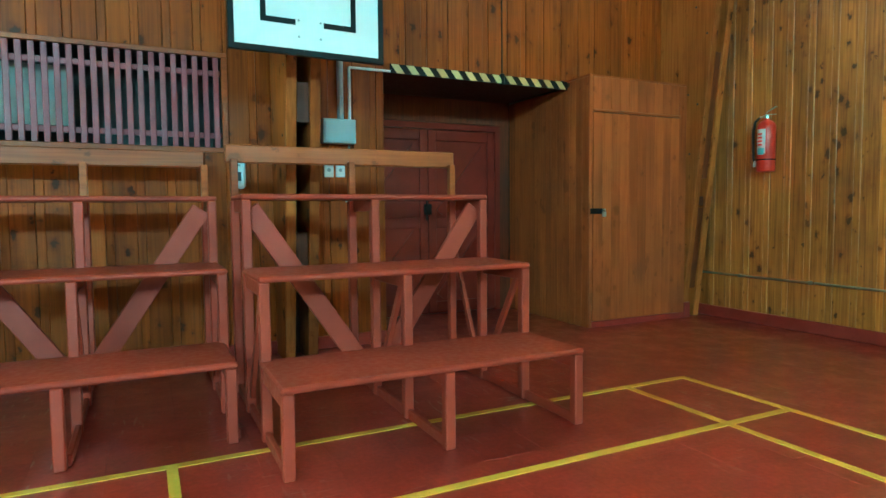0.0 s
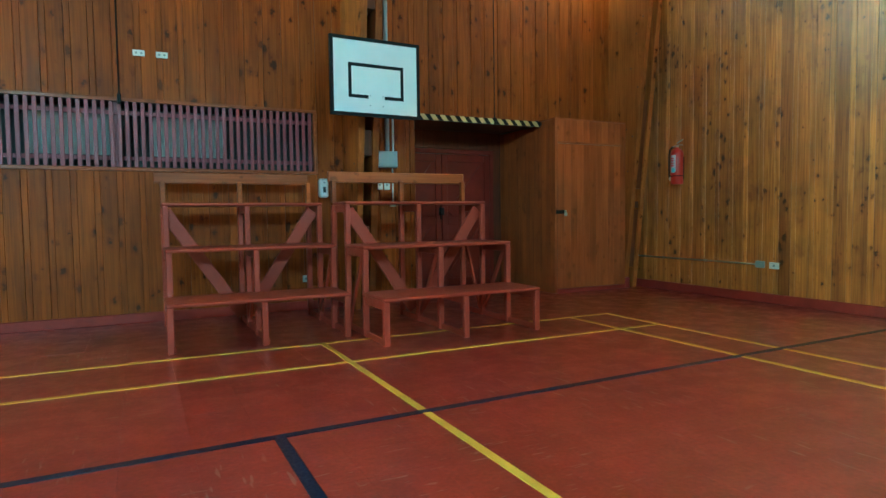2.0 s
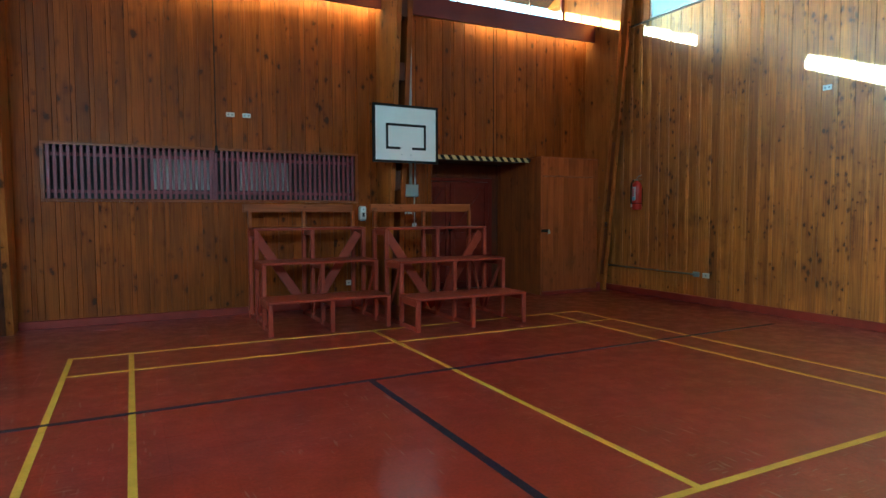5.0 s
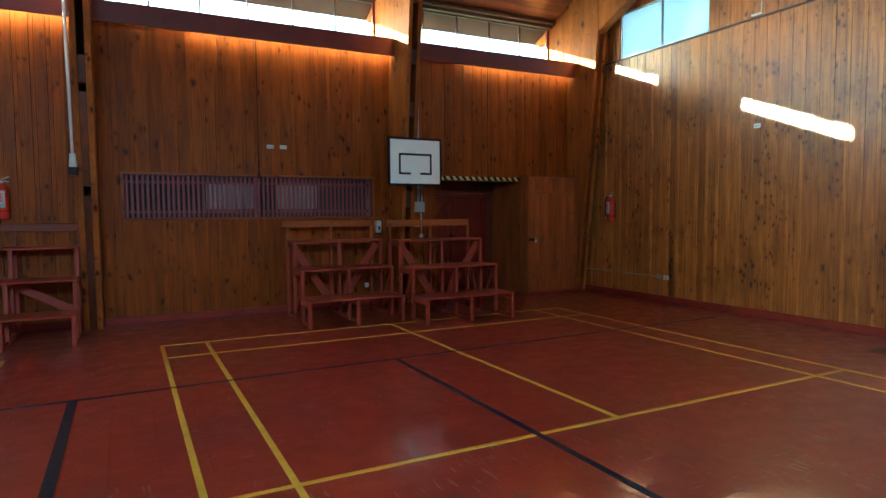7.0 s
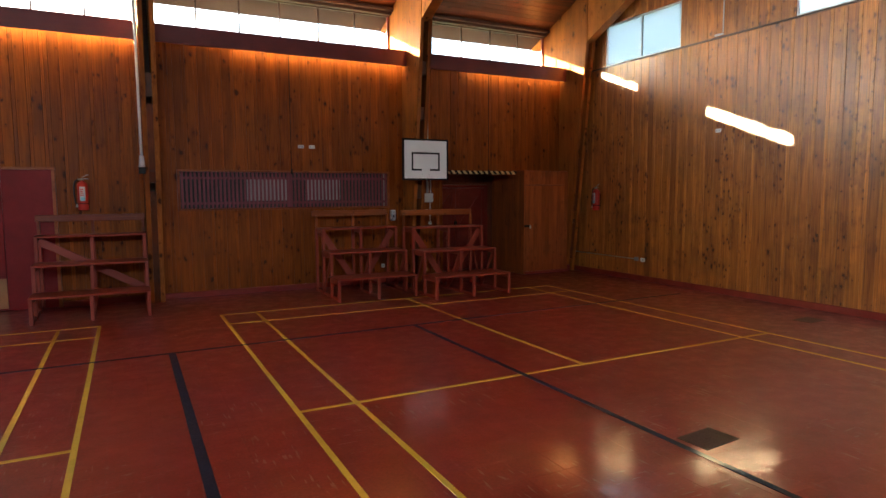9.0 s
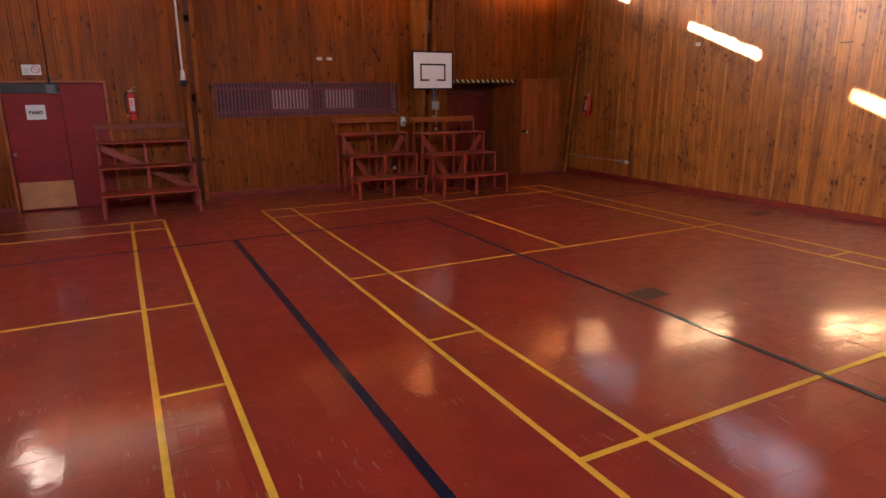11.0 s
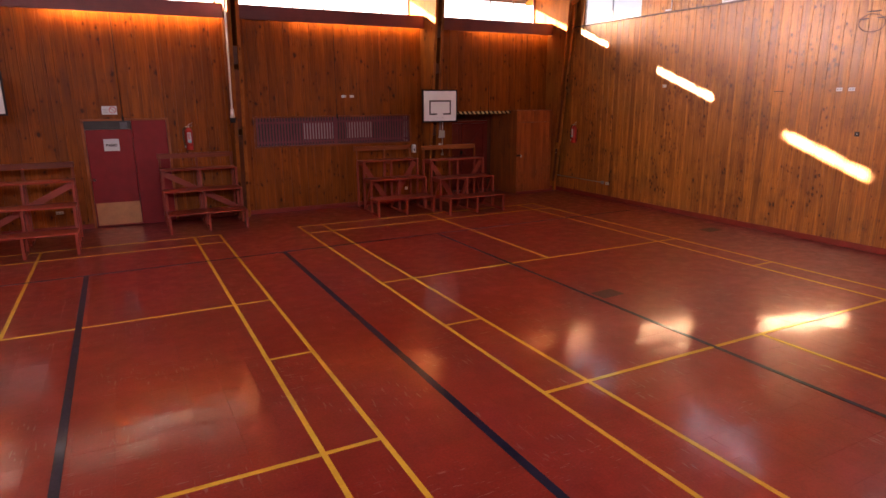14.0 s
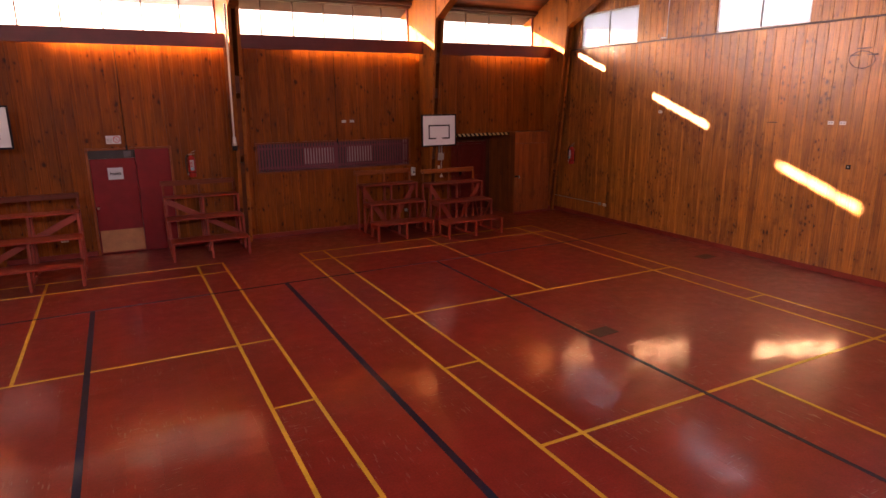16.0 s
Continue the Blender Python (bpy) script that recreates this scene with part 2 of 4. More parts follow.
# north boards and strips: same pine as east, darkened for that wall's weaker light
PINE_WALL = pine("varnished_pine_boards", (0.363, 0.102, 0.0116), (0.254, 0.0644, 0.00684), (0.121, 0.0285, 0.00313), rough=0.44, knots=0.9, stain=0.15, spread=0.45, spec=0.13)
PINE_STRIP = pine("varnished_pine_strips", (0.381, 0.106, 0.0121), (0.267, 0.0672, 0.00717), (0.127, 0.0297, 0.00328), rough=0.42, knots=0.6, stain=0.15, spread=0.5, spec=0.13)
# east boards and strips: the lighter, better lit tone of that pine
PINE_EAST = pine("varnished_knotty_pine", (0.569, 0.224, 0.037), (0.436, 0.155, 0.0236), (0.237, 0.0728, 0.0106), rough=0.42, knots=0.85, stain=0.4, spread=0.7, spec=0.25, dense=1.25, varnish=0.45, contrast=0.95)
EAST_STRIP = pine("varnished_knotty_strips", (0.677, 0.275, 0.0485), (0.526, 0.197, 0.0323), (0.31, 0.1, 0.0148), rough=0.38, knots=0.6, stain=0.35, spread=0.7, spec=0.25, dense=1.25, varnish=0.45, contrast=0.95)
PINE_FRAME = pine("laminated_frame_timber", (0.44, 0.158, 0.0328), (0.34, 0.11, 0.0214), (0.215, 0.0614, 0.0114), rough=0.6, knots=0.9, stain=0.3, spec=0.1)
PINE_CUP = pine("cupboard_pine_boards", (0.432, 0.123, 0.0287), (0.371, 0.096, 0.0211), (0.268, 0.0652, 0.0136), rough=0.5, knots=0.25, stain=0.3, spread=0.5, spec=0.22)
# kept very pale so the hidden valance backing bounces sun onto the wall
PINE_BARE = pine("bare_unpainted_pine", (0.78, 0.624, 0.415), (0.7, 0.533, 0.328), (0.56, 0.393, 0.218), rough=0.6, knots=0.3, grain_axis="x", stain=0.1, spec=0.2)
PINE_X = pine("pine_rail_timber", (0.45, 0.132, 0.0319), (0.35, 0.0953, 0.0218), (0.23, 0.058, 0.0126), knots=0.4, grain_axis="x", stain=0.15, spec=0.3)
CEIL_WOOD = pine("ceiling_boards", (0.19, 0.0592, 0.0252), (0.13, 0.037, 0.0143), (0.075, 0.0192, 0.00672), grain_axis="x", island=True, knots=0.6, stain=0.5)
# darker copy of the rail pine, with the western bleachers' shade in it
RAIL_DARK = pine("dark_rail_timber", (0.3, 0.0592, 0.0202), (0.22, 0.04, 0.0134), (0.13, 0.0237, 0.00756), knots=0.3, grain_axis="x", stain=0.2, spec=0.3)
PINE_BLOCK = pine("dark_block_timber", (0.15, 0.0444, 0.0151), (0.1, 0.0266, 0.0084), (0.05, 0.0133, 0.00504), rough=0.5, knots=0.3, spec=0.3)
# filler between the plies, coloured dark to hold the shade of the gap
PINE_FILL = pine("shaded_filler_timber", (0.21, 0.057, 0.0150), (0.155, 0.039, 0.0095), (0.09, 0.021, 0.005), knots=0.5, spec=0.2)
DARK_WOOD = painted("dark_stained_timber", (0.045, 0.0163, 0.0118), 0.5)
RED_BENCH = painted("red_bench_paint", (0.299, 0.0408, 0.0193), 0.44, 0.18, 2.5, spec=0.45)
RED_SKIRT = painted("red_skirting_paint", (0.25, 0.0296, 0.021), 0.45, 0.2, spec=0.3)
RED_BEAM = painted("red_beam_paint", (0.15, 0.0207, 0.0185), 0.45, 0.2)
RED_DOOR = painted("red_door_paint", (0.235, 0.0140, 0.0150), 0.5, 0.14, spec=0.2)
RED_DOOR_OLD = painted("brown_red_door_paint", (0.15, 0.0126, 0.00588), 0.42, 0.2, spec=0.3)
MAUVE = painted("mauve_slat_paint", (0.2, 0.0459, 0.0622), 0.45, 0.15)
FLOOR = floor_paint("red_floor_paint", True)
FLOOR_ONE = floor_paint("red_tile_paint", False)
YELLOW = painted("yellow_line_paint", (0.78, 0.47, 0.045), 0.5, 0.15, 5.0, chip=(0.25, 0.08, 0.03), spec=0.3)
NAVY = painted("navy_line_paint", (0.009, 0.012, 0.036), 0.5, 0.3, 5.0, spec=0.2)
for m in (YELLOW, NAVY):
    wax(m.node_tree.nodes["Principled BSDF"])
NAVY.node_tree.nodes["Principled BSDF"].inputs["Coat Weight"].default_value = 0.5
WHITE = painted("white_board_paint", (0.78, 0.79, 0.78), 0.4, 0.04)
BLACK = painted("black_paint", (0.006, 0.006, 0.007), 0.5, 0.3, spec=0.2)
LIGHT_GREY = painted("pale_grey_enamel", (0.40, 0.42, 0.42), 0.5, 0.08, spec=0.3)
PLATE = painted("dull_plate_iron", (0.075, 0.0311, 0.0235), 0.5, 0.3, 8.0, spec=0.3)
GREY = painted("grey_metal_paint", (0.30, 0.32, 0.33), 0.42, 0.1)
PLASTIC = painted("white_plastic", (0.74, 0.75, 0.74), 0.35, 0.04)
STEEL = painted("galvanised_steel", (0.55, 0.56, 0.57), 0.35, 0.15, metal=1.0)
DARK = painted("near_black_fill", (0.03, 0.028, 0.028), 0.6, 0.3)
PALE = painted("pale_blind_sheet", (0.42, 0.41, 0.40), 0.5, 0.1)
HAZARD_Y = painted("hazard_yellow", (0.62, 0.48, 0.20), 0.4, 0.15)
EXT_RED = painted("fire_red_enamel", (0.5, 0.0259, 0.0134), 0.34, 0.1)
PAPER = painted("paper_label", (0.62, 0.66, 0.68), 0.6, 0.06)
CYAN = painted("pale_blue_sticker", (0.25, 0.60, 0.66), 0.5, 0.05)
TRANSOM = painted("dull_pane", (0.09, 0.10, 0.11), 0.3, 0.2)
BRASS = painted("brass_kick_plate", (0.5, 0.207, 0.0756), 0.5, 0.2)
RUBBER = painted("black_rubber", (0.015, 0.015, 0.015), 0.5, 0.2)
SIGN_RED = painted("sign_red", (0.55, 0.05, 0.06), 0.5, 0.05)
PLASTER = painted("outer_wall_render", (0.45, 0.42, 0.38), 0.8, 0.15)
TIN = painted("roof_sheet", (0.22, 0.22, 0.22), 0.5, 0.2)
GRASS = painted("grass", (0.05, 0.075, 0.025), 0.9, 0.4)
SOFFIT = painted("soffit_boards", (0.045, 0.0237, 0.021), 0.7, 0.25, spec=0.1)


def glass_mat(name, rough=0.0, tint=(0.93, 0.97, 0.97), haze=0.0):
    m, t, b = mat(name)
    out = t.nodes["Material Output"]
    tr = node(t, "ShaderNodeBsdfTransparent")
    tr.inputs[0].default_value = (*tint, 1)
    gl = node(t, "ShaderNodeBsdfGlossy", Roughness=0.03)
    fr = node(t, "ShaderNodeFresnel", IOR=1.45)
    mx = node(t, "ShaderNodeMixShader")
    t.links.new(fr.outputs[0], mx.inputs[0])
    first = tr.outputs[0]
    if haze:
        df = node(t, "ShaderNodeBsdfTranslucent")
        df.inputs[0].default_value = (0.62, 0.66, 0.67, 1)
        m2 = node(t, "ShaderNodeMixShader", Fac=haze)
        t.links.new(tr.outputs[0], m2.inputs[1])
        t.links.new(df.outputs[0], m2.inputs[2])
        first = m2.outputs[0]
    t.links.new(first, mx.inputs[1])
    t.links.new(gl.outputs[0], mx.inputs[2])
    t.links.new(mx.outputs[0], out.inputs[0])
    return m


GLASS = glass_mat("window_glass")
# a tenth translucent, added to spread sun and brighten the western bays
HAZY = glass_mat("hazy_window_glass", haze=0.10)
FROST = glass_mat("frosted_window_glass", tint=(0.60, 0.64, 0.65), haze=0.75)


# ---- mesh helpers ----
def box(bm, x0, x1, y0, y1, z0, z1, bevel=0.0, m=None):
    r = bmesh.ops.create_cube(bm, size=1.0, matrix=Matrix.Translation(((x0 + x1) / 2, (y0 + y1) / 2, (z0 + z1) / 2))
                              @ Matrix.Diagonal((x1 - x0, y1 - y0, z1 - z0, 1)))
    vs = r["verts"]
    if bevel:
        es = list({e for v in vs for e in v.link_edges})
        out = bmesh.ops.bevel(bm, geom=es, offset=bevel, segments=1, affect="EDGES")
        vs = list({v for f in out["faces"] for v in f.verts} | {v for v in vs if v.is_valid})
    if m is not None:
        bmesh.ops.transform(bm, matrix=m, verts=[v for v in vs if v.is_valid])
    return vs


def tube(bm, a, b, r0, r1=None, seg=14):
    a, b = Vector(a), Vector(b)
    d = b - a
    m = Matrix.Translation((a + b) / 2) @ d.to_track_quat("Z", "Y").to_matrix().to_4x4()
    return bmesh.ops.create_cone(bm, cap_ends=True, segments=seg, radius1=r0, radius2=r0 if r1 is None else r1, depth=d.length, matrix=m)["verts"]


def prism(bm, pts, x0, x1):
    """A polygon in (y, z), drawn out from x0 to x1."""
    lo = [bm.verts.new((x0, y, z)) for y, z in pts]
    hi = [bm.verts.new((x1, y, z)) for y, z in pts]
    n = len(pts)
    bm.faces.new(lo)
    bm.faces.new(hi[::-1])
    for i in range(n):
        bm.faces.new((lo[i], lo[(i + 1) % n], hi[(i + 1) % n], hi[i]))
    bmesh.ops.recalc_face_normals(bm, faces=bm.faces)


def mesh_of(bm, material, name="mesh", smooth=False):
    me = bpy.data.meshes.new(name)
    bm.to_mesh(me)
    bm.free()
    me.materials.append(material)
    if smooth:
        for p in me.polygons:
            p.use_smooth = True
    return me


def part(name, bm, material, parent, label="", smooth=False):
    me = bm if isinstance(bm, bpy.types.Mesh) else mesh_of(bm, material, name, smooth)
    ob = new(name, me)
    ob.parent = parent
    if label:
        ob["label"] = label
    return ob


def empty(name, m, label, category, group="", kind=""):
    ob = new(name)
    ob.empty_display_size = 0.1
    ob.matrix_world = m
    return tagged(ob, label, category, group, kind)


def boxpart(name, dims, material, parent, bevel=0.0, label=""):
    bm = bmesh.new()
    box(bm, *dims, bevel=bevel)
    return part(name, bm, material, parent, label)


def solid(name, boxes, material, label, category, kind="structure", bevel=0.0):
    bm = bmesh.new()
    for d in boxes:
        box(bm, *d, bevel=bevel)
    ob = new(name, mesh_of(bm, material, name))
    return tagged(ob, label, category, kind=kind)


# ---- plan, in metres: corner of the near court at the origin, long wall to the north, gable to the east ----
NORTH, EAST, SOUTH, WEST = 1.945, 2.10, -15.45, -16.75
GLASS_Y, SOFFIT_Z, EAVE_Y = 2.64, 5.56, 3.14
OUTER = 3.03                                     # inner face of the outer north wall
RIDGE_Y, SLOPE = -6.70, 0.42
BEAM_TOP, BEAM_LOW = 4.672, 4.347
FRAMES = [1.775, -2.215, -7.02, -11.835]         # west face of each timber frame
FRAME_W, PLY = 0.24, 0.073


def roof_z(y):
    return SOFFIT_Z + SLOPE * (GLASS_Y - y if y > RIDGE_Y else GLASS_Y + y - 2 * RIDGE_Y)


# floor: a slab under separate square tiles painted over in red
floor = solid("floor", [(WEST - 0.2, EAST + 0.2, SOUTH - 0.2, OUTER + 0.16, -0.30, -0.012)], FLOOR, "red painted tile floor of a sports hall, worn and glossy", "floor")
TILE = 0.30
SINGLE = (17, 34, 22, 39)        # rows and columns of tiles that are pieces of their own
rng = random.Random(5)
verts, faces = [], []
nx, ny = int((EAST - WEST) / TILE) + 1, int((OUTER - SOUTH) / TILE) + 1
for i in range(nx):
    for j in range(ny):
        x0, y0 = EAST - (i + 1) * TILE, OUTER - 0.01 - (j + 1) * TILE
        if SINGLE[0] <= i < SINGLE[1] and SINGLE[2] <= j < SINGLE[3]:
            continue
        g = 0.0004
        k = len(verts)
        h = [rng.uniform(-0.0004, 0.0004) for _ in range(4)]
        for (a, b2), dz in zip(((g, g), (TILE - g, g), (TILE - g, TILE - g), (g, TILE - g)), h):
            verts.append((x0 + a, y0 + b2, dz))
        for a, b2 in ((0, 0), (TILE, 0), (TILE, TILE), (0, TILE)):
            verts.append((x0 + a, y0 + b2, -0.0015))
        faces.append((k, k + 1, k + 2, k + 3))
        for q in range(4):
            faces.append((k + 4 + q, k + 4 + (q + 1) % 4, k + (q + 1) % 4, k + q))
me = bpy.data.meshes.new("floor_tiles")
me.from_pydata(verts, [], faces)
me.materials.append(FLOOR)
tiles = part("floor_tiles", me, FLOOR, floor)
tagged(tiles, kind="stuff")

# outside ground
solid("ground", [(-900, 900, -900, 900, -0.6, -0.32)], GRASS, "grass and earth outside the hall", "ground")

# ---- court lines ----
LINE = 0.045


def court_line(name, x0, x1, y0, y1, material, label, z=0.0042):
    bm = bmesh.new()
    n = max(1, int(max(x1 - x0, y1 - y0) / 0.5))
    for i in range(n):
        a, b2 = i / n, (i + 1) / n
        if x1 - x0 > y1 - y0:
            box(bm, x0 + (x1 - x0) * a, x0 + (x1 - x0) * b2, y0, y1, z - 0.003, z)
        else:
            box(bm, x0, x1, y0 + (y1 - y0) * a, y0 + (y1 - y0) * b2, z - 0.003, z)
    ob = new(name, mesh_of(bm, material, name))
    return tagged(ob, label, "floor line", kind="structure")


YL, NL = "yellow painted badminton court line on the red floor", "dark navy painted line on the red floor"


def along_x(x0, x1, y, material=YELLOW, label=YL, w=LINE, z=0.0042):
    return court_line("court_line", x0, x1, y - w / 2, y + w / 2, material, label, z)


def along_y(y0, y1, x, material=YELLOW, label=YL, w=LINE, z=0.0046):
    return court_line("court_line", x - w / 2, x + w / 2, y0, y1, material, label, z)


def badminton(dx, dy):
    x = {"ro": 0.0, "ri": -0.48, "c": -3.045, "i": -5.585, "o": -6.10}
    lines = [along_y(-13.38 + dy, 0.0 + dy, x[k] + dx) for k in ("ro", "ri", "i", "o")]
    lines += [along_x(x["o"] + dx, x["ro"] + dx, y + dy) for y in (-0.015, -0.745, -12.62, -13.36, -4.69, -8.65)]
    lines += [along_y(-4.69 + dy, -0.015 + dy, x["c"] + dx), along_y(-13.36 + dy, -8.65 + dy, x["c"] + dx)]
    lines += [along_x(x[a] + dx, x[b2] + dx, -6.685 + dy, w=0.035) for a, b2 in (("o", "i"), ("ri", "ro"))]
    return lines


def turned(lines, px, py, angle):
    """Painted by hand, a little out of true: a set of lines turned about one of its corners."""
    m = Matrix.Translation((px, py, 0)) @ Matrix.Rotation(angle, 4, "Z") @ Matrix.Translation((-px, -py, 0))
    for ob in lines:
        ob.matrix_world = m


badminton(0, 0)
badminton(-7.71, -0.01)
turned([along_x(-16.0, 1.5, -1.95, NAVY, NL, 0.05, 0.0050)], 1.5, -1.95, 0.0175)
for xd, wide in ((-3.82, 0.055), (-6.91, 0.075), (-9.98, 0.07), (-13.04, 0.07)):
    along_y(-11.4, -1.95 - 0.0175 * (1.5 - xd), xd, NAVY, NL, wide, 0.0054)


# ---- roof and ceiling ----
bm = bmesh.new()
for side in (0, 1):
    prism(bm, [(RIDGE_Y, roof_z(RIDGE_Y) + 0.12), (RIDGE_Y, roof_z(RIDGE_Y) + 0.3)] +
          ([(GLASS_Y, SOFFIT_Z + 0.3), (GLASS_Y, SOFFIT_Z + 0.12)] if side == 0 else
           [(2 * RIDGE_Y - GLASS_Y, SOFFIT_Z + 0.3), (2 * RIDGE_Y - GLASS_Y, SOFFIT_Z + 0.12)]), WEST - 0.3, EAST + 0.5)
for side in (0, 1):
    mir = (lambda y: 2 * RIDGE_Y - y) if side else (lambda y: y)
    prism(bm, [(mir(y), roof_z(y) + up) for y, up in ((GLASS_Y - 0.02, 0.13), (GLASS_Y - 0.02, 0.3), (EAVE_Y, 0.3), (EAVE_Y, 0.035), (GLASS_Y + 0.05, 0.035))], WEST - 0.3, EAST + 0.9)
tagged(new("roof", mesh_of(bm, TIN, "roof")), "pitched sheet roof over the timber hall", "roof", kind="structure")
bm = bmesh.new()
for i in range(5):
    y0, y1 = (GLASS_Y + 0.035 + k * (EAVE_Y - GLASS_Y - 0.035) / 5 for k in (i, i + 1))
    prism(bm, [(y0 + 0.004, roof_z(y0)), (y1, roof_z(y1)), (y1, roof_z(y1) + 0.02), (y0 + 0.004, roof_z(y0) + 0.02)], WEST - 0.3, EAST + 0.9)
tagged(new("eave_soffit", mesh_of(bm, SOFFIT, "eave_soffit")), "brown boarded soffit under the sloping roof overhang", "soffit", kind="structure")
verts, faces = [], []
step, n = 0.125, int((GLASS_Y - RIDGE_Y) / 0.125)
for i in range(n + 1):
    y1 = GLASS_Y - i * step
    y0 = max(RIDGE_Y, y1 - step + 0.005)
    for mirror in (0, 1):
        k = len(verts)
        for x in (WEST - 0.1, EAST + 0.2):
            for y, up in ((y0, 0), (y1, 0), (y1, 0.02), (y0, 0.02)):
                verts.append((x, 2 * RIDGE_Y - y if mirror else y, roof_z(y) + up))
        faces += [(k, k + 1, k + 2, k + 3), (k + 4, k + 7, k + 6, k + 5), (k, k + 4, k + 5, k + 1),
                  (k + 1, k + 5, k + 6, k + 2), (k + 2, k + 6, k + 7, k + 3), (k + 3, k + 7, k + 4, k)]
me = bpy.data.meshes.new("ceiling")
me.from_pydata(verts, [], faces)
me.materials.append(CEIL_WOOD)
tagged(new("ceiling", me), "sloping ceiling of varnished timber boards", "ceiling", kind="structure")


# ---- timber portal frames ----
def leg_front(z):
    return 1.63 - 0.60 * min(z, 5.1) / 5.1


bolt_bm = bmesh.new()
tube(bolt_bm, (-0.004, 0, 0), (0.004, 0, 0), 0.011, seg=8)
BOLT = mesh_of(bolt_bm, DARK_WOOD, "bolt")


def portal_frame(x, blocks, fillers):
    f = empty("portal_frame", pose(x, 0, 0), "tapered laminated timber portal frame with bolted knee against the wall", "timber frame", "portal frames", "structure")
    for far in (0, 1):
        mir = (lambda y: 2 * RIDGE_Y - y) if far else (lambda y: y)
        for k, x0 in enumerate((0.0, FRAME_W - PLY)):
            bm = bmesh.new()
            prism(bm, [(mir(y), z) for y, z in ((1.63, 0.0), (1.03, 5.1), (1.02, roof_z(1.02) - 0.004), (GLASS_Y + 0.0, SOFFIT_Z - 0.004), (GLASS_Y, 4.435), (2.20, 4.435), (2.20, 0.0))], x0, x0 + PLY)
            es = [e for e in bm.edges if abs(e.verts[0].co.x - e.verts[1].co.x) < 1e-6]
            bmesh.ops.bevel(bm, geom=es, offset=0.004, segments=1, affect="EDGES")
            part("leg_ply", bm, PINE_FRAME, f)
        bm = bmesh.new()
        prism(bm, [(mir(y), z) for y, z in ((1.10, 5.08), (1.10, roof_z(1.10) - 0.006), (RIDGE_Y, roof_z(RIDGE_Y) - 0.006), (RIDGE_Y, roof_z(RIDGE_Y) - 0.75))], 0.018, FRAME_W - 0.018)
        part("rafter", bm, PINE_FRAME, f)
        bm = bmesh.new()
        prism(bm, [(mir(y), roof_z(y) - d) for y, d in ((GLASS_Y + 0.004, 0.002), (EAVE_Y - 0.03, 0.002), (EAVE_Y - 0.03, 0.05), (GLASS_Y + 0.004, 0.26))], 0.018, FRAME_W - 0.018)
        part("rafter_tail", bm, PINE_FRAME, f)
        for z0, z1 in blocks:
            bm = bmesh.new()
            y = leg_front((z0 + z1) / 2)
            box(bm, PLY + 0.002, FRAME_W - PLY - 0.002, *sorted((mir(y + 0.03), mir(y + 0.25))), z0, z1, bevel=0.004, m=None)
            part("spacer_block", bm, PINE_BLOCK, f)
        for z0, z1 in fillers:
            bm = bmesh.new()
            prism(bm, [(mir(leg_front(z) + d), z) for z, d in ((z0, 0.022), (z1, 0.022), (z1, 0.20), (z0, 0.20))], PLY + 0.001, FRAME_W - PLY - 0.001)
            part("filler_board", bm, PINE_FILL, f)
        boxpart("back_board", (PLY, FRAME_W - PLY, *sorted((mir(NORTH - 0.05), mir(NORTH - 0.01))), 0, SOFFIT_Z - 0.1), DARK_WOOD, f)
    r = random.Random(3)
    for i in range(26):
        y, z = r.uniform(1.2, 1.9), r.uniform(4.95, 5.7)
        if z < roof_z(y) - 0.12:
            b = part("bolt", BOLT, DARK_WOOD, f)
            b.location = (0, y, z)
    for z in (0.9, 1.5, 2.2, 2.9, 3.6, 4.3):
        for d in (0.09, 0.20):
            b = part("bolt", BOLT, DARK_WOOD, f)
            b.location = (0, leg_front(z) + d + r.uniform(-0.02, 0.02), z + r.uniform(-0.15, 0.15))
    return f


portal_frame(FRAMES[0], [(1.13, 1.22)], [(0.29, 1.11), (1.40, 2.60)])
portal_frame(FRAMES[1], [(0.55, 0.95), (1.72, 2.0), (3.25, 3.50), (4.1, 4.35)], [])
for x in (FRAMES[2], FRAMES[3], FRAMES[3] - 4.86):
    portal_frame(x, [(2.19, 2.42), (3.38, 3.75)], [(0.0, 1.88), (2.02, 3.27)])

# ---- walls: masonry and backing behind the boards ----
RECESS = (-1.304, 0.549)
bays = [(FRAMES[1] + FRAME_W, FRAMES[0]), (FRAMES[2] + FRAME_W, FRAMES[1]), (FRAMES[3] + FRAME_W, FRAMES[2]), (WEST, FRAMES[3])]
GRATE = (-6.455, -2.572, 1.574, 2.225)
DOOR = (-9.901, -8.346, 2.23)
BK0, BK1 = NORTH + 0.022, NORTH + 0.08
wall_north = solid("wall_north", [
    (bays[0][0], RECESS[0], BK0, BK1, 0, 4.425), (RECESS[0], bays[0][1], BK0, BK1, 2.262, 4.425),
    (bays[1][0], GRATE[0], BK0, BK1, 0, 4.425), (GRATE[1], bays[1][1], BK0, BK1, 0, 4.425),
    (GRATE[0], GRATE[1], BK0, BK1, 0, GRATE[2]), (GRATE[0], GRATE[1], BK0, BK1, GRATE[3], 4.425),
    (bays[2][0], DOOR[0], BK0, BK1, 0, 4.425), (DOOR[1], bays[2][1], BK0, BK1, 0, 4.425), (DOOR[0], DOOR[1], BK0, BK1, DOOR[2], 4.425),
    (bays[3][0], bays[3][1], BK0, BK1, 0, 4.425)], DARK_WOOD, "north wall lined with varnished vertical pine boards", "wall")
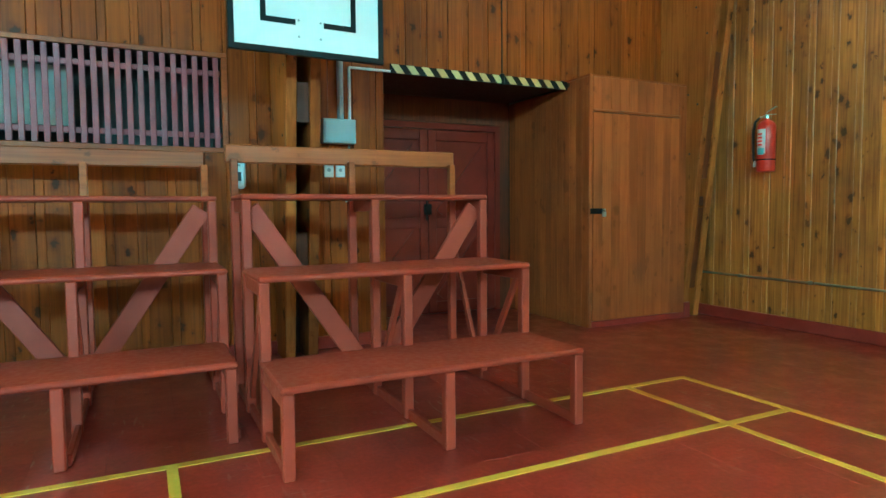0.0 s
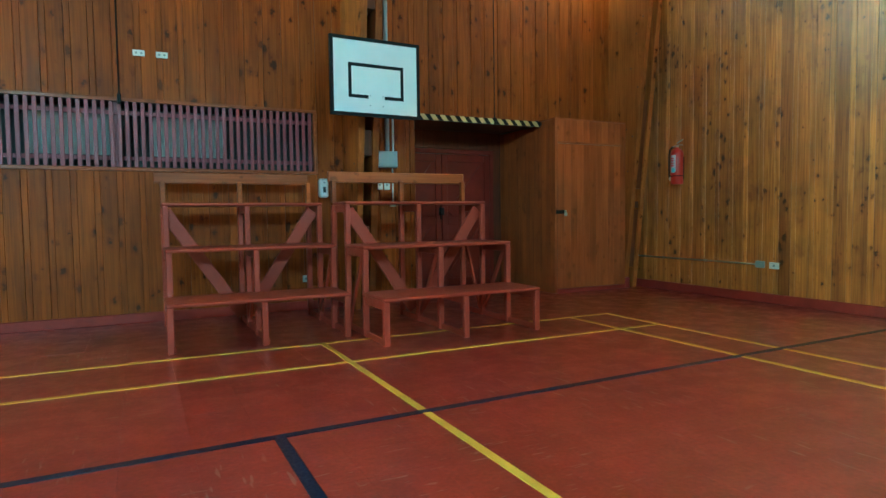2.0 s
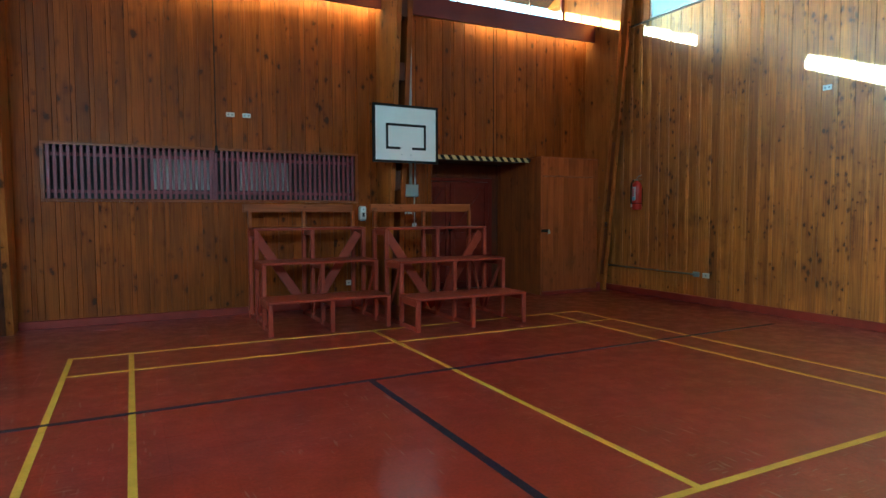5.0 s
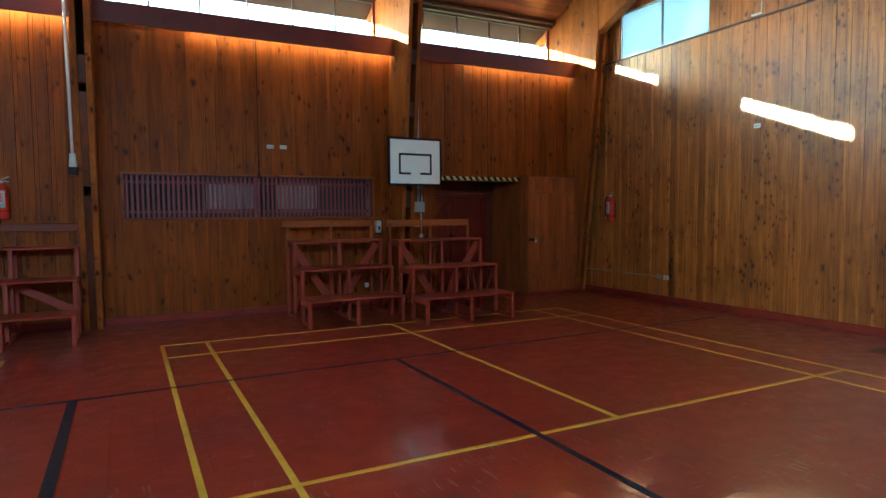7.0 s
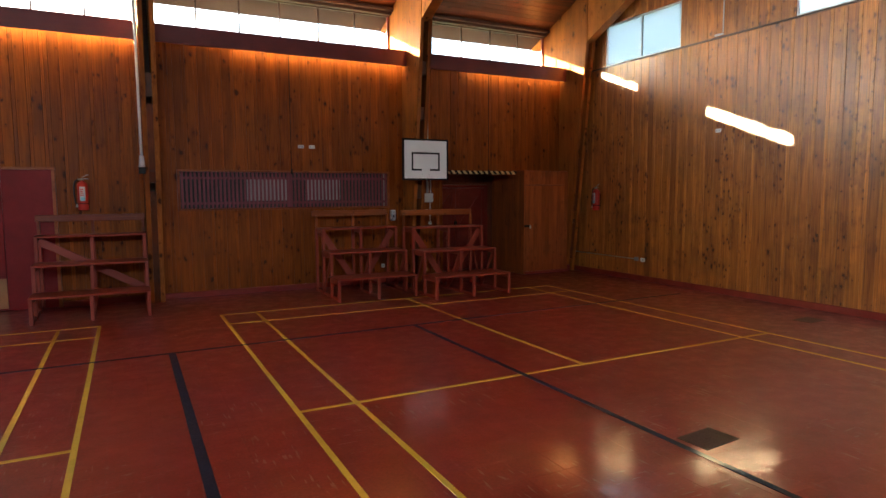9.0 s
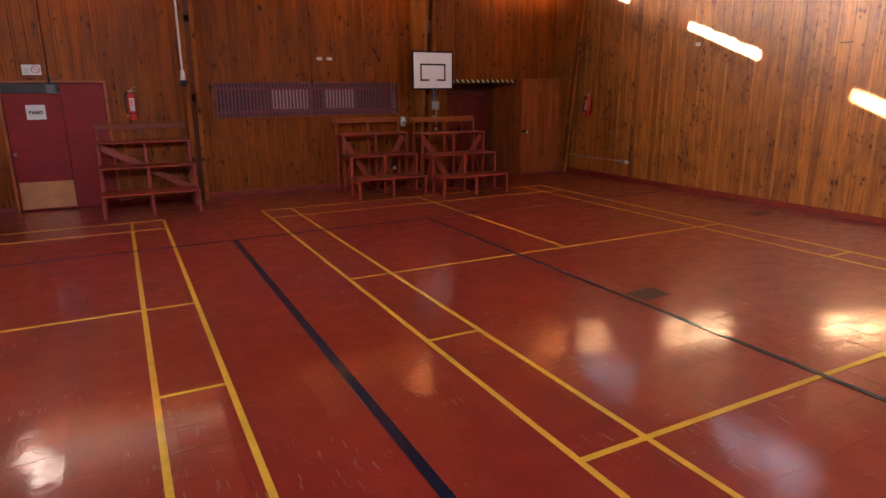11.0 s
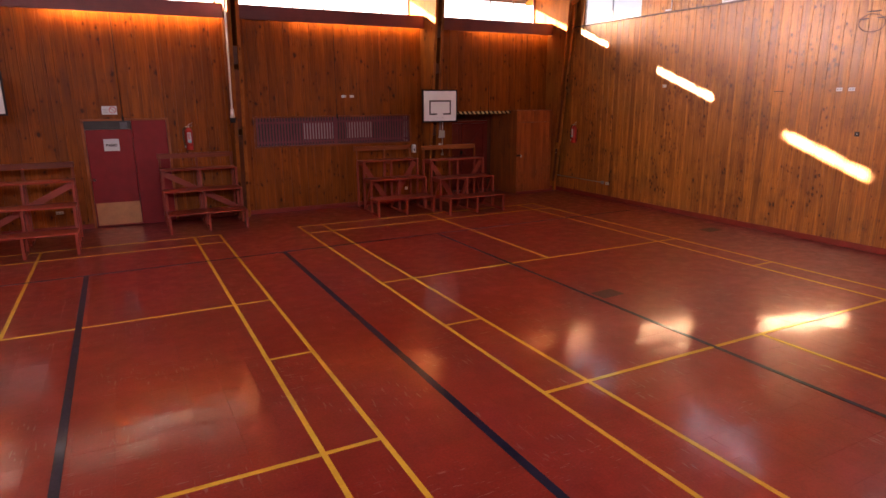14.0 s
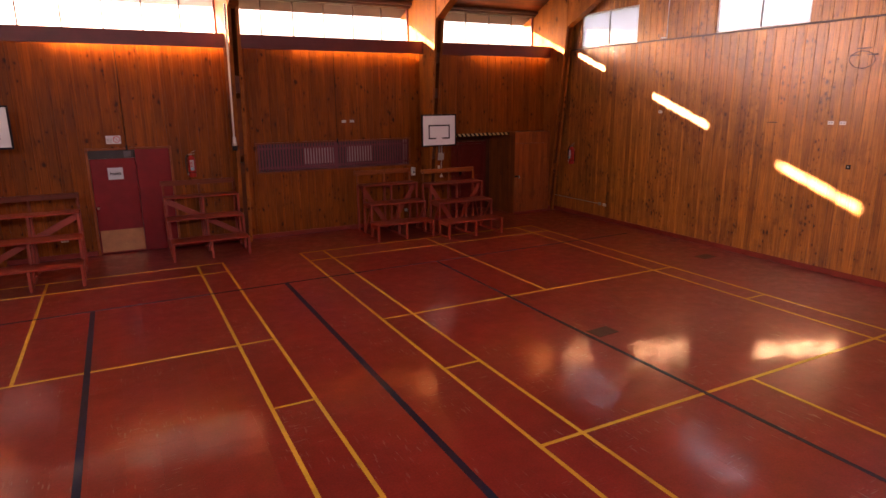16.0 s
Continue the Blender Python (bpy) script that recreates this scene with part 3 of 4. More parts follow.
solid("outer_wall_north", [(WEST - 0.2, EAST + 0.2, OUTER, OUTER + 0.16, -0.3, 4.425)], PLASTER, "rendered outer wall behind the pine lining", "wall")
solid("window_ledge", [(WEST - 0.2, EAST + 0.2, NORTH + 0.085, OUTER + 0.16, 4.355, 4.425), (WEST - 0.2, EAST + 0.2, GLASS_Y - 0.05, GLASS_Y + 0.07, 4.4255, 4.575)], RAIL_DARK,
      "timber ledge below the clerestory windows", "ledge")
SOUTH_GLASS = 2 * RIDGE_Y - GLASS_Y
solid("wall_south", [(WEST - 0.2, EAST + 0.2, SOUTH - 0.2, SOUTH, 0, 4.3)], PINE_WALL,
      "pine lined south wall of the hall", "wall")
# west opening is made up, out of view, to let sky light in
WW = [(-5.52, -3.49)]
wbx = [(WEST - 0.2, WEST, SOUTH - 0.2, OUTER + 0.16, 0, 4.54), (WEST - 0.2, WEST, SOUTH - 0.2, OUTER + 0.16, 5.40, 5.414)]
edges = [OUTER + 0.16] + [v for a, b2 in WW for v in (b2, a)] + [SOUTH - 0.2]
for a, b2 in zip(edges[0::2], edges[1::2]):
    wbx.append((WEST - 0.2, WEST, b2, a, 4.54, 5.40))
solid("wall_west", wbx, PINE_WALL, "pine lined west wall of the hall", "wall")
bm = bmesh.new()
prism(bm, [(OUTER + 0.16, 5.415), (GLASS_Y, SOFFIT_Z + 0.02), (RIDGE_Y, roof_z(RIDGE_Y) + 0.1), (SOUTH - 0.2, 5.415)], WEST - 0.2, WEST - 0.001)
tagged(new("gable_west", mesh_of(bm, PINE_WALL, "gable_west")), "pine lined gable above the west wall", "wall", kind="structure")
EW = [(-1.25, 0.78), (-5.52, -3.49), (-9.79, -7.76), (-14.06, -12.03)]
SILL, HEAD = 4.54, 5.40
ebx = [(EAST + 0.021, EAST + 0.2, SOUTH - 0.2, OUTER + 0.16, 0, SILL)]
edges = [OUTER + 0.16] + [v for a, b2 in EW for v in (b2, a)] + [SOUTH - 0.2]
for a, b2 in zip(edges[0::2], edges[1::2]):
    ebx.append((EAST + 0.021, EAST + 0.2, b2, a, SILL, HEAD))
wall_east = solid("wall_east", ebx, DARK_WOOD, "east gable wall lined with knotty varnished pine boards", "wall")
bm = bmesh.new()
prism(bm, [(OUTER + 0.16, HEAD), (OUTER + 0.16, HEAD + 0.02), (GLASS_Y, SOFFIT_Z + 0.02), (RIDGE_Y, roof_z(RIDGE_Y) + 0.1), (2 * RIDGE_Y - GLASS_Y, 5.62), (SOUTH - 0.2, HEAD)], EAST + 0.021, EAST + 0.2)
gable = tagged(new("gable_east", mesh_of(bm, DARK_WOOD, "gable_east")), "pine boarded gable above the east windows", "wall", kind="structure")

# wall plate on top of the lining, hidden behind the valance
for a, b2 in bays:
    bm = bmesh.new()
    box(bm, a + 0.003, b2 - 0.003, NORTH + 0.002, NORTH + 0.084, 4.4265, 4.458, bevel=0.004)
    tagged(new("wall_plate", mesh_of(bm, PINE_BARE, "wall_plate")), "bare pine plate on top of the wall lining", "wall plate", "wall plates", "structure")
# red valance beam along the windows, a slot's width in front of the boards
for k, (a, b2) in enumerate(bays):
    bm = bmesh.new()
    box(bm, a + 0.003, b2 - 0.003, NORTH - 0.235, NORTH - 0.210, BEAM_LOW, BEAM_TOP - 0.025, bevel=0.004)
    vb = tagged(new("valance_beam", mesh_of(bm, RED_BEAM, "valance_beam")), "dark red painted timber beam below the clerestory windows", "beam", "valance beams", "structure")
    # unseen reflector, added to throw a sun glow down the slot
    boxpart("back_board", (a + 0.004, b2 - 0.004, NORTH - 0.2095, NORTH - 0.195, BEAM_LOW + 0.004, BEAM_TOP - 0.029), PINE_BARE, vb, 0, "bare pine reflector board added unseen behind the painted face")


# ---- clerestory windows ----
def strip_window(name, x0, x1, y, z0, z1, panes, glass):
    w = empty(name, pose((x0 + x1) / 2, y, z0), "long clerestory window with slim dark mullions and clear panes", "window", "clerestory windows", "structure")
    h = (x1 - x0) / 2
    bm = bmesh.new()
    box(bm, -h, h, -0.03, 0.03, 0, 0.05)
    box(bm, -h, h, -0.03, 0.03, z1 - z0 - 0.05, z1 - z0 - 0.003)
    part("window_frame", bm, DARK_WOOD, w)
    for s in (-1, 1):
        boxpart("window_jamb", (s * h - 0.045 * (s > 0), s * h + 0.045 * (s < 0), -0.028, 0.028, 0.05, z1 - z0 - 0.05), RED_BEAM, w)
    pw = (x1 - x0) / panes
    for i in range(panes):
        g = boxpart("pane", (-h + i * pw + 0.005, -h + (i + 1) * pw - 0.005, -0.003, 0.003, 0.04, z1 - z0 - 0.04), glass, w)
        g.visible_shadow = False
        if i:
            boxpart("mullion", (-h + i * pw - 0.015, -h + i * pw + 0.015, -0.013, 0.013, 0.05, z1 - z0 - 0.05), DARK_WOOD, w)
    return w


for k, (a, b2) in enumerate(bays):
    strip_window(f"window_{k + 1}", a + 0.002, b2 - 0.002, GLASS_Y - 0.03, 4.58, SOFFIT_Z, (5, 6, 6, 6)[k], HAZY if k > 1 else GLASS)
    # south windows are unseen, added to let light in from behind the camera
    strip_window(f"window_{k + 16}", a + 0.002, b2 - 0.002, SOUTH_GLASS + 0.03, 4.58, SOFFIT_Z, 6, GLASS)
    bm = bmesh.new()
    box(bm, a + 0.003, b2 - 0.003, GLASS_Y - 0.19, GLASS_Y - 0.065, SOFFIT_Z - 0.035, SOFFIT_Z + 0.045, bevel=0.006)
    box(bm, a + 0.003, b2 - 0.003, GLASS_Y - 0.30, GLASS_Y - 0.20, SOFFIT_Z + 0.02, SOFFIT_Z + 0.085, bevel=0.006)
    tagged(new("eave_purlin", mesh_of(bm, DARK_WOOD, "eave_purlin")), "dark timber purlin above the clerestory windows", "beam", "eave purlins", "structure")
# rest of the south side between wall and roof
solid("south_spandrel", [(WEST - 0.2, EAST + 0.2, SOUTH_GLASS - 0.05, SOUTH_GLASS + 0.07, 4.2, 4.575), (WEST - 0.2, EAST + 0.2, SOUTH_GLASS + 0.0705, SOUTH, 4.302, 4.40)], PINE_X, "timber sill of the added, unseen south windows", "ledge")
# ---- gable windows ----
for k, (a, b2) in enumerate(EW):
    w = empty(f"window_{k + 8}", pose(EAST + 0.05, (a + b2) / 2, SILL), "two-pane frosted window high in the gable wall", "window", "gable windows", "structure")
    h, H = (b2 - a) / 2, HEAD - SILL
    bm = bmesh.new()
    for d in ((-0.03, 0.03, -h, h, 0.0, 0.03), (-0.03, 0.03, -h, h, H - 0.03, H), (-0.03, 0.03, -h, -h + 0.03, 0.03, H - 0.03), (-0.03, 0.03, h - 0.03, h, 0.03, H - 0.03)):
        box(bm, *d)
    part("window_frame", bm, PLASTIC, w)
    boxpart("mullion", (-0.025, 0.025, -0.018, 0.018, 0.03, H - 0.03), GREY, w)
    for y0, y1 in ((-h + 0.031, -0.019), (0.019, h - 0.031)):
        g = boxpart("pane", (-0.003, 0.003, y0, y1, 0.031, H - 0.031), FROST, w)
        g.visible_shadow = False
# pane of the made-up west opening
for k, (a, b2) in enumerate(WW):
    g = boxpart("pane", (WEST - 0.104, WEST - 0.098, a, b2, 4.54, 5.40), FROST, None)
    g.name = f"window_{k + 12}"
    tagged(g, "large frosted window added unseen in the west wall to let light in", "window", "west windows", "structure")
    g.visible_shadow = False
bm = bmesh.new()
box(bm, EAST - 0.014, EAST + 0.02, SOUTH, FRAMES[0] - 0.4, SILL - 0.03, SILL - 0.002, bevel=0.003)
tagged(new("trim", mesh_of(bm, DARK_WOOD, "trim")), "narrow dark timber trim under the gable windows", "trim", kind="structure")

# ---- skirting ----
for d in [(bays[0][0], RECESS[0], NORTH - 0.018, NORTH + 0.004, 0, 0.10), (bays[1][0], bays[1][1], NORTH - 0.018, NORTH + 0.004, 0, 0.10),
          (bays[2][0], DOOR[0] - 0.06, NORTH - 0.018, NORTH + 0.004, 0, 0.10), (DOOR[1] + 0.06, bays[2][1], NORTH - 0.018, NORTH + 0.004, 0, 0.10),
          (EAST - 0.02, EAST + 0.002, SOUTH, 2.0, 0, 0.11)]:
    bm = bmesh.new()
    box(bm, *d, bevel=0.006)
    tagged(new("baseboard", mesh_of(bm, RED_SKIRT, "baseboard")), "red painted skirting board along the foot of the wall", "baseboard", kind="structure")


# ---- entrance recess and its double door ----
R0, R1 = RECESS
# dark stain here also carries the shade inside the recess
solid("recess_ceiling", [(R0 - 0.1, R1, NORTH + 0.0815, OUTER, 2.272, 2.35)], DARK_WOOD, "boarded ceiling of the entrance recess, its shade put into the dark colour", "ceiling")
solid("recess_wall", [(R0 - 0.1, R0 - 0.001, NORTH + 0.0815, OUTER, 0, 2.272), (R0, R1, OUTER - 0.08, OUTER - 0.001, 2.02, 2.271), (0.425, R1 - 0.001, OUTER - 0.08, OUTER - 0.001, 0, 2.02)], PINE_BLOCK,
      "dark stained pine side and head of the entrance recess, shade included in the colour", "wall")
dd = empty("door_1", pose(-0.445, OUTER - 0.06, 0), "old brown-red painted double door in the entrance recess, closed", "door", kind="structure")
bm = bmesh.new()
box(bm, -0.87, 0.87, -0.02, 0.03, 1.95, 2.015)
box(bm, 0.81, 0.87, -0.02, 0.03, 0, 1.95)
box(bm, -0.87, -0.81, -0.02, 0.03, 0, 1.95)
part("door_frame", bm, RED_DOOR_OLD, dd)
for s in (-1, 1):
    bm = bmesh.new()
    x0, x1 = (-0.805, -0.004) if s < 0 else (0.004, 0.805)
    box(bm, x0, x1, 0.0, 0.04, 0.012, 1.945, bevel=0.004)
    leaf = part("door_leaf", bm, RED_DOOR_OLD, dd)
    bm = bmesh.new()
    for a, b2, c, d in ((x0, x0 + 0.09, 0.03, 1.94), (x1 - 0.09, x1, 0.03, 1.94)):
        box(bm, a, b2, -0.022, -0.0005, c, d, bevel=0.004)
    for c, d in ((0.03, 0.14), (0.92, 1.03), (1.83, 1.94)):
        box(bm, x0 + 0.091, x1 - 0.091, -0.021, -0.0005, c, d, bevel=0.004)
    for c in (0.15, 1.04):
        ln = math.hypot(0.6, 0.76)
        m = Matrix.Translation(((x0 + x1) / 2, -0.0095, c + 0.385)) @ Matrix.Rotation(math.atan2(0.76, 0.6) * -1, 4, "Y")
        box(bm, -ln / 2 + 0.05, ln / 2 - 0.05, -0.009, 0.009, -0.04, 0.04, m=m)
    part("door_bracing", bm, RED_DOOR_OLD, leaf)
bm = bmesh.new()
box(bm, -0.05, 0.03, -0.045, -0.022, 1.06, 1.17, bevel=0.004)
tube(bm, (-0.03, -0.05, 1.0), (-0.03, -0.05, 1.22), 0.009)
part("door_bolt", bm, BLACK, dd, "black iron door bolt")

# hazard strip along the edge of the recess ceiling
hz = empty("hazard_strip", pose(0, 0, 2.279), "yellow and black striped warning strip along the low recess edge", "warning strip")
boxpart("backing", (R0 + 0.05, R1 - 0.002, NORTH - 0.030, NORTH - 0.020, -0.045, 0.03), BLACK, hz)
n = 13
w = (R1 - R0 - 0.06) / n
for i in range(n):
    bm = bmesh.new()
    x = R0 + 0.055 + i * w
    vs = [bm.verts.new(p) for p in ((x, NORTH - 0.032, 0.028), (x + w * 0.5, NORTH - 0.032, 0.028), (x + w * 0.5 + 0.055, NORTH - 0.032, -0.043), (x + 0.055, NORTH - 0.032, -0.043))]
    f = bm.faces.new(vs)
    r = bmesh.ops.extrude_face_region(bm, geom=[f])
    bmesh.ops.translate(bm, verts=[v for v in r["geom"] if isinstance(v, bmesh.types.BMVert)], vec=(0, 0.0015, 0))
    for v in bm.verts:
        v.co.x = min(v.co.x, R1 - 0.004)
    part("stripe", bm, HAZARD_Y, hz)

# ---- cupboard in the corner ----
C0, C1, CY, CZ = RECESS[1], FRAMES[0] - 0.004, 1.60, 2.325
cup = empty("corner_cupboard", pose(0, 0, 0), "tall built-in cupboard clad in varnished pine boards with a padlocked door", "cupboard")
bm = bmesh.new()
box(bm, C0 + 0.02, C1, CY + 0.02, NORTH + 0.018, 0, CZ - 0.02)
box(bm, C0 + 0.02, C1, NORTH + 0.018, OUTER - 0.02, 0, 2.255)
part("carcass", bm, DARK_WOOD, cup)
boxpart("top", (C0, C1, CY, NORTH + 0.018, CZ - 0.018, CZ), PINE_CUP, cup)
y = CY
while y < OUTER - 0.09:
    y2 = min(y + 0.095, OUTER - 0.085)
    boxpart("side_board", (C0, C0 + 0.019, y + 0.0006, y2 - 0.0006, 0.0, CZ - 0.02 if y2 < NORTH else 2.255), PINE_CUP, cup, 0.002)
    y = y2
boxpart("corner_post", (C0, C0 + 0.035, CY - 0.012, CY - 0.0005, 0, CZ), PINE_CUP, cup, 0.003)
D0, D1 = C0 + 0.045, 1.665
nb = 10
bw = (D1 - D0) / nb
door = boxpart("door", (D0 + 0.001, D1 - 0.001, CY + 0.005, CY + 0.0185, 0.06, 1.985), DARK_WOOD, cup)
for i in range(nb):
    boxpart("door_board", (D0 + i * bw + 0.0006, D0 + (i + 1) * bw - 0.0006, CY - 0.012, CY + 0.0045, 0.06, 1.985), PINE_CUP, door, 0.002)
    boxpart("head_board", (D0 + i * bw + 0.0006, D0 + (i + 1) * bw - 0.0006, CY - 0.004, CY + 0.0185, 2.01, CZ - 0.02), PINE_CUP, cup, 0.002)
boxpart("corner_board", (D1 + 0.004, C1, CY - 0.004, CY + 0.0185, 0, CZ - 0.02), PINE_CUP, cup, 0.003)
boxpart("head_batten", (D0 - 0.01, D1 + 0.01, CY - 0.028, CY - 0.0045, 1.988, 2.012), PINE_X, cup, 0.004)
boxpart("plinth", (C0 + 0.036, C1, CY - 0.010, CY + 0.0185, 0, 0.055), RED_SKIRT, cup, 0.003)
bm = bmesh.new()
box(bm, C0 + 0.008, D0 + 0.115, CY - 0.030, CY - 0.0125, 1.058, 1.108, bevel=0.003)
hasp = part("hasp", bm, BLACK, door, "black steel hasp")
bm = bmesh.new()
box(bm, D0 + 0.085, D0 + 0.125, CY - 0.050, CY - 0.031, 1.03, 1.078, bevel=0.005)
tube(bm, (D0 + 0.09, CY - 0.040, 1.075), (D0 + 0.09, CY - 0.040, 1.10), 0.004, seg=8)
tube(bm, (D0 + 0.115, CY - 0.040, 1.075), (D0 + 0.115, CY - 0.040, 1.10), 0.004, seg=8)
tube(bm, (D0 + 0.088, CY - 0.040, 1.10), (D0 + 0.117, CY - 0.040, 1.10), 0.004, seg=8)
part("padlock", bm, STEEL, door, "silver padlock")


bm = bmesh.new()
box(bm, FRAMES[0] + 0.001, FRAMES[0] + 0.075, 1.585, 1.618, 0, 0.15, bevel=0.006)
tagged(new("baseboard", mesh_of(bm, RED_SKIRT, "baseboard")), "red painted block at the foot of the corner frame", "baseboard", kind="structure")


# ---- bleachers ----
def bleacher(name_label, x0, x1, yf, group, rear_strut=False, mid=0.0, rack=(0.0, 0.0, 0.0), single=0, rail=PINE_X):
    """Three plank seats, each higher and further back, and a back rail, on three bents of square timber."""
    W, d = x1 - x0, 0.485
    b = empty("bleacher", pose(x0, yf, 0), name_label, "bleacher", group)
    rows = [(0.0, 0.392), (d, 0.795), (2 * d, 1.198)]
    lt = 0.051
    for i, (y, z) in enumerate(rows):
        dep = 0.53 if i < 2 else 0.40
        bm = bmesh.new()
        box(bm, rack[i] - 0.004, rack[i] + W + 0.004, y - 0.004, y + dep, z - 0.030, z, bevel=0.010)
        part("seat", bm, RED_BENCH, b)
    for xs in (0.0, W / 2 - lt / 2 + mid, W - lt):
        for i, (y, z) in enumerate(rows):
            xc = xs + rack[i]
            boxpart("leg", (xc, xc + lt, y, y + lt, 0.0, z - 0.0305), RED_BENCH, b, 0.006)
            boxpart("seat_bearer", (xc + 0.006, xc + lt - 0.006, y + lt + 0.0005, y + (0.47 if i < 2 else 0.36), z - 0.10, z - 0.0305), RED_BENCH, b, 0.004)
        xc = xs + rack[2]
        boxpart("leg", (xc, xc + lt, 3 * d - lt, 3 * d, 0.0, 1.198 - 0.0305), RED_BENCH, b, 0.006)
        boxpart("upright", (xc + 0.004, xc + lt - 0.004, 3 * d - 0.05, 3 * d - 0.006, 1.1985, 1.42), rail, b, 0.004, "unpainted pine upright")
        boxpart("floor_runner", (xc + 0.012, xc + lt - 0.012, lt + 0.0005, d - 0.0005, 0.0, 0.055), RED_BENCH, b, 0.006)
        boxpart("floor_runner", (xc + 0.012, xc + lt - 0.012, d + lt + 0.0005, 2 * d - 0.0005, 0.0, 0.055), RED_BENCH, b, 0.006)
        boxpart("floor_runner", (xc + 0.012, xc + lt - 0.012, 2 * d + lt + 0.0005, 3 * d - lt - 0.0005, 0.0, 0.055), RED_BENCH, b, 0.006)
        # slanting side strut
        a, c = Vector((xc + lt / 2, 2 * d - 0.02, 0.10)), Vector((xc + lt / 2, d + lt + 0.02, 0.74))
        v = c - a
        m = Matrix.Translation((a + c) / 2) @ v.to_track_quat("Z", "X").to_matrix().to_4x4()
        bm = bmesh.new()
        box(bm, -0.018, 0.018, -0.012, 0.012, -v.length / 2, v.length / 2, m=m)
        part("strut", bm, RED_BENCH, b)
    if rear_strut:
        a, c = Vector((W - lt / 2, 3 * d - lt - 0.02, 0.83)), Vector((W - lt / 2, 2 * d + lt + 0.02, 0.07))
        v = c - a
        m = Matrix.Translation((a + c) / 2) @ v.to_track_quat("Z", "X").to_matrix().to_4x4()
        bm = bmesh.new()
        box(bm, -0.018, 0.018, -0.012, 0.012, -v.length / 2, v.length / 2, m=m)
        part("strut", bm, RED_BENCH, b)
    bm = bmesh.new()
    box(bm, -0.02, W + 0.009, 3 * d - 0.006, 3 * d + 0.028, 1.40, 1.51, bevel=0.007)
    part("back_rail", bm, rail, b, "varnished pine back rail")
    for s in ((single,) if single else (-1, 1)):
        a = Vector((0.05 if s < 0 else W - 0.05, 2 * d + 0.085, 1.12))
        c = Vector((W / 2 + mid + s * 0.03, 2 * d + 0.085, 0.12))
        if single:
            c = Vector((W - 0.06 if s < 0 else 0.06, 2 * d + 0.085, 0.30))
        v = c - a
        m = Matrix.Translation((a + c) / 2) @ Matrix.Rotation(math.atan2(v.z, v.x) * -1, 4, "Y")
        bm = bmesh.new()
        box(bm, -v.length / 2, v.length / 2, -0.012, 0.012, -0.057, 0.057, bevel=0.004, m=m)
        part("brace", bm, RED_BENCH, b)
    return b


BL = "red timber bleacher, three plank seats,"
bleacher(BL + " on the court edge", -2.645, -1.128, -0.405, "bleachers along the north wall", True)
bleacher(BL + " by the entrance", -4.215, -2.745, 0.14, "bleachers along the north wall", False, 0.005, (0.0, 0.025, 0.03))
bleacher(BL + " beside the toilet door", -8.585, -7.035, 0.47, "bleachers along the north wall", single=-1, rail=RAIL_DARK)
bleacher(BL + " near the second hoop board", -11.78, -10.12, -0.52, "bleachers along the north wall", single=1, rail=RAIL_DARK)


# ---- basketball boards ----
def backboard(xc, y, z0, label):
    b = empty("backboard", pose(xc, y, z0, 0, 0, 2), label, "backboard", "basketball backboards")
    W, H = 0.965, 0.765
    boxpart("panel", (-W / 2, W / 2, 0.0, 0.022, 0, H), WHITE, b, 0.002)
    bm = bmesh.new()
    for d in ((-W / 2 - 0.012, W / 2 + 0.012, -0.008, 0.03, -0.012, 0.022), (-W / 2 - 0.012, W / 2 + 0.012, -0.008, 0.03, H - 0.022, H + 0.012),
              (-W / 2 - 0.012, -W / 2 + 0.022, -0.008, 0.03, 0.0225, H - 0.0225), (W / 2 - 0.022, W / 2 + 0.012, -0.008, 0.03, 0.0225, H - 0.0225)):
        box(bm, *d)
    part("rim_frame", bm, BLACK, b)
    bm = bmesh.new()
    a, lo, hi, t = 0.305, 0.17, 0.52, 0.034
    for d in ((-a, a, -0.003, 0.0, hi - t, hi), (-a, -a + t, -0.003, 0.0, lo, hi - t), (a - t, a, -0.003, 0.0, lo, hi - t),
              (-a + t, -0.09, -0.003, 0.0, lo, lo + t), (0.09, a - t, -0.003, 0.0, lo, lo + t)):
        box(bm, *d)
    part("target_square", bm, BLACK, b)
    for i, (x, z) in enumerate(((-0.07, 0.20), (0.07, 0.20), (-0.07, 0.10), (0.07, 0.10))):
        bm = bmesh.new()
        tube(bm, (x, 0.0, z), (x, -0.004, z), 0.007, seg=8)
        part("bolt_hole", bm, GREY, b)
    bm = bmesh.new()
    for x in (-0.2, 0.2):
        tube(bm, (x, 0.022, 0.65), (x * 0.3, 0.42, 0.62), 0.018, seg=8)
        tube(bm, (x, 0.022, 0.15), (x * 0.3, 0.45, 0.25), 0.018, seg=8)
    part("bracket", bm, BLACK, b)
    return b


backboard(-2.137, 1.03, 2.088, "white mini basketball backboard with black target square, no hoop")
backboard(-11.52, 0.96, 2.393, "white basketball backboard with black edge fixed to the timber frame")

# ---- slatted hatch in the north wall ----
gx0, gx1, gz0, gz1 = GRATE
hat = empty("slatted_hatch", pose(0, 0, 0), "long serving hatch closed with mauve painted wooden slats", "hatch", kind="structure")
bm = bmesh.new()
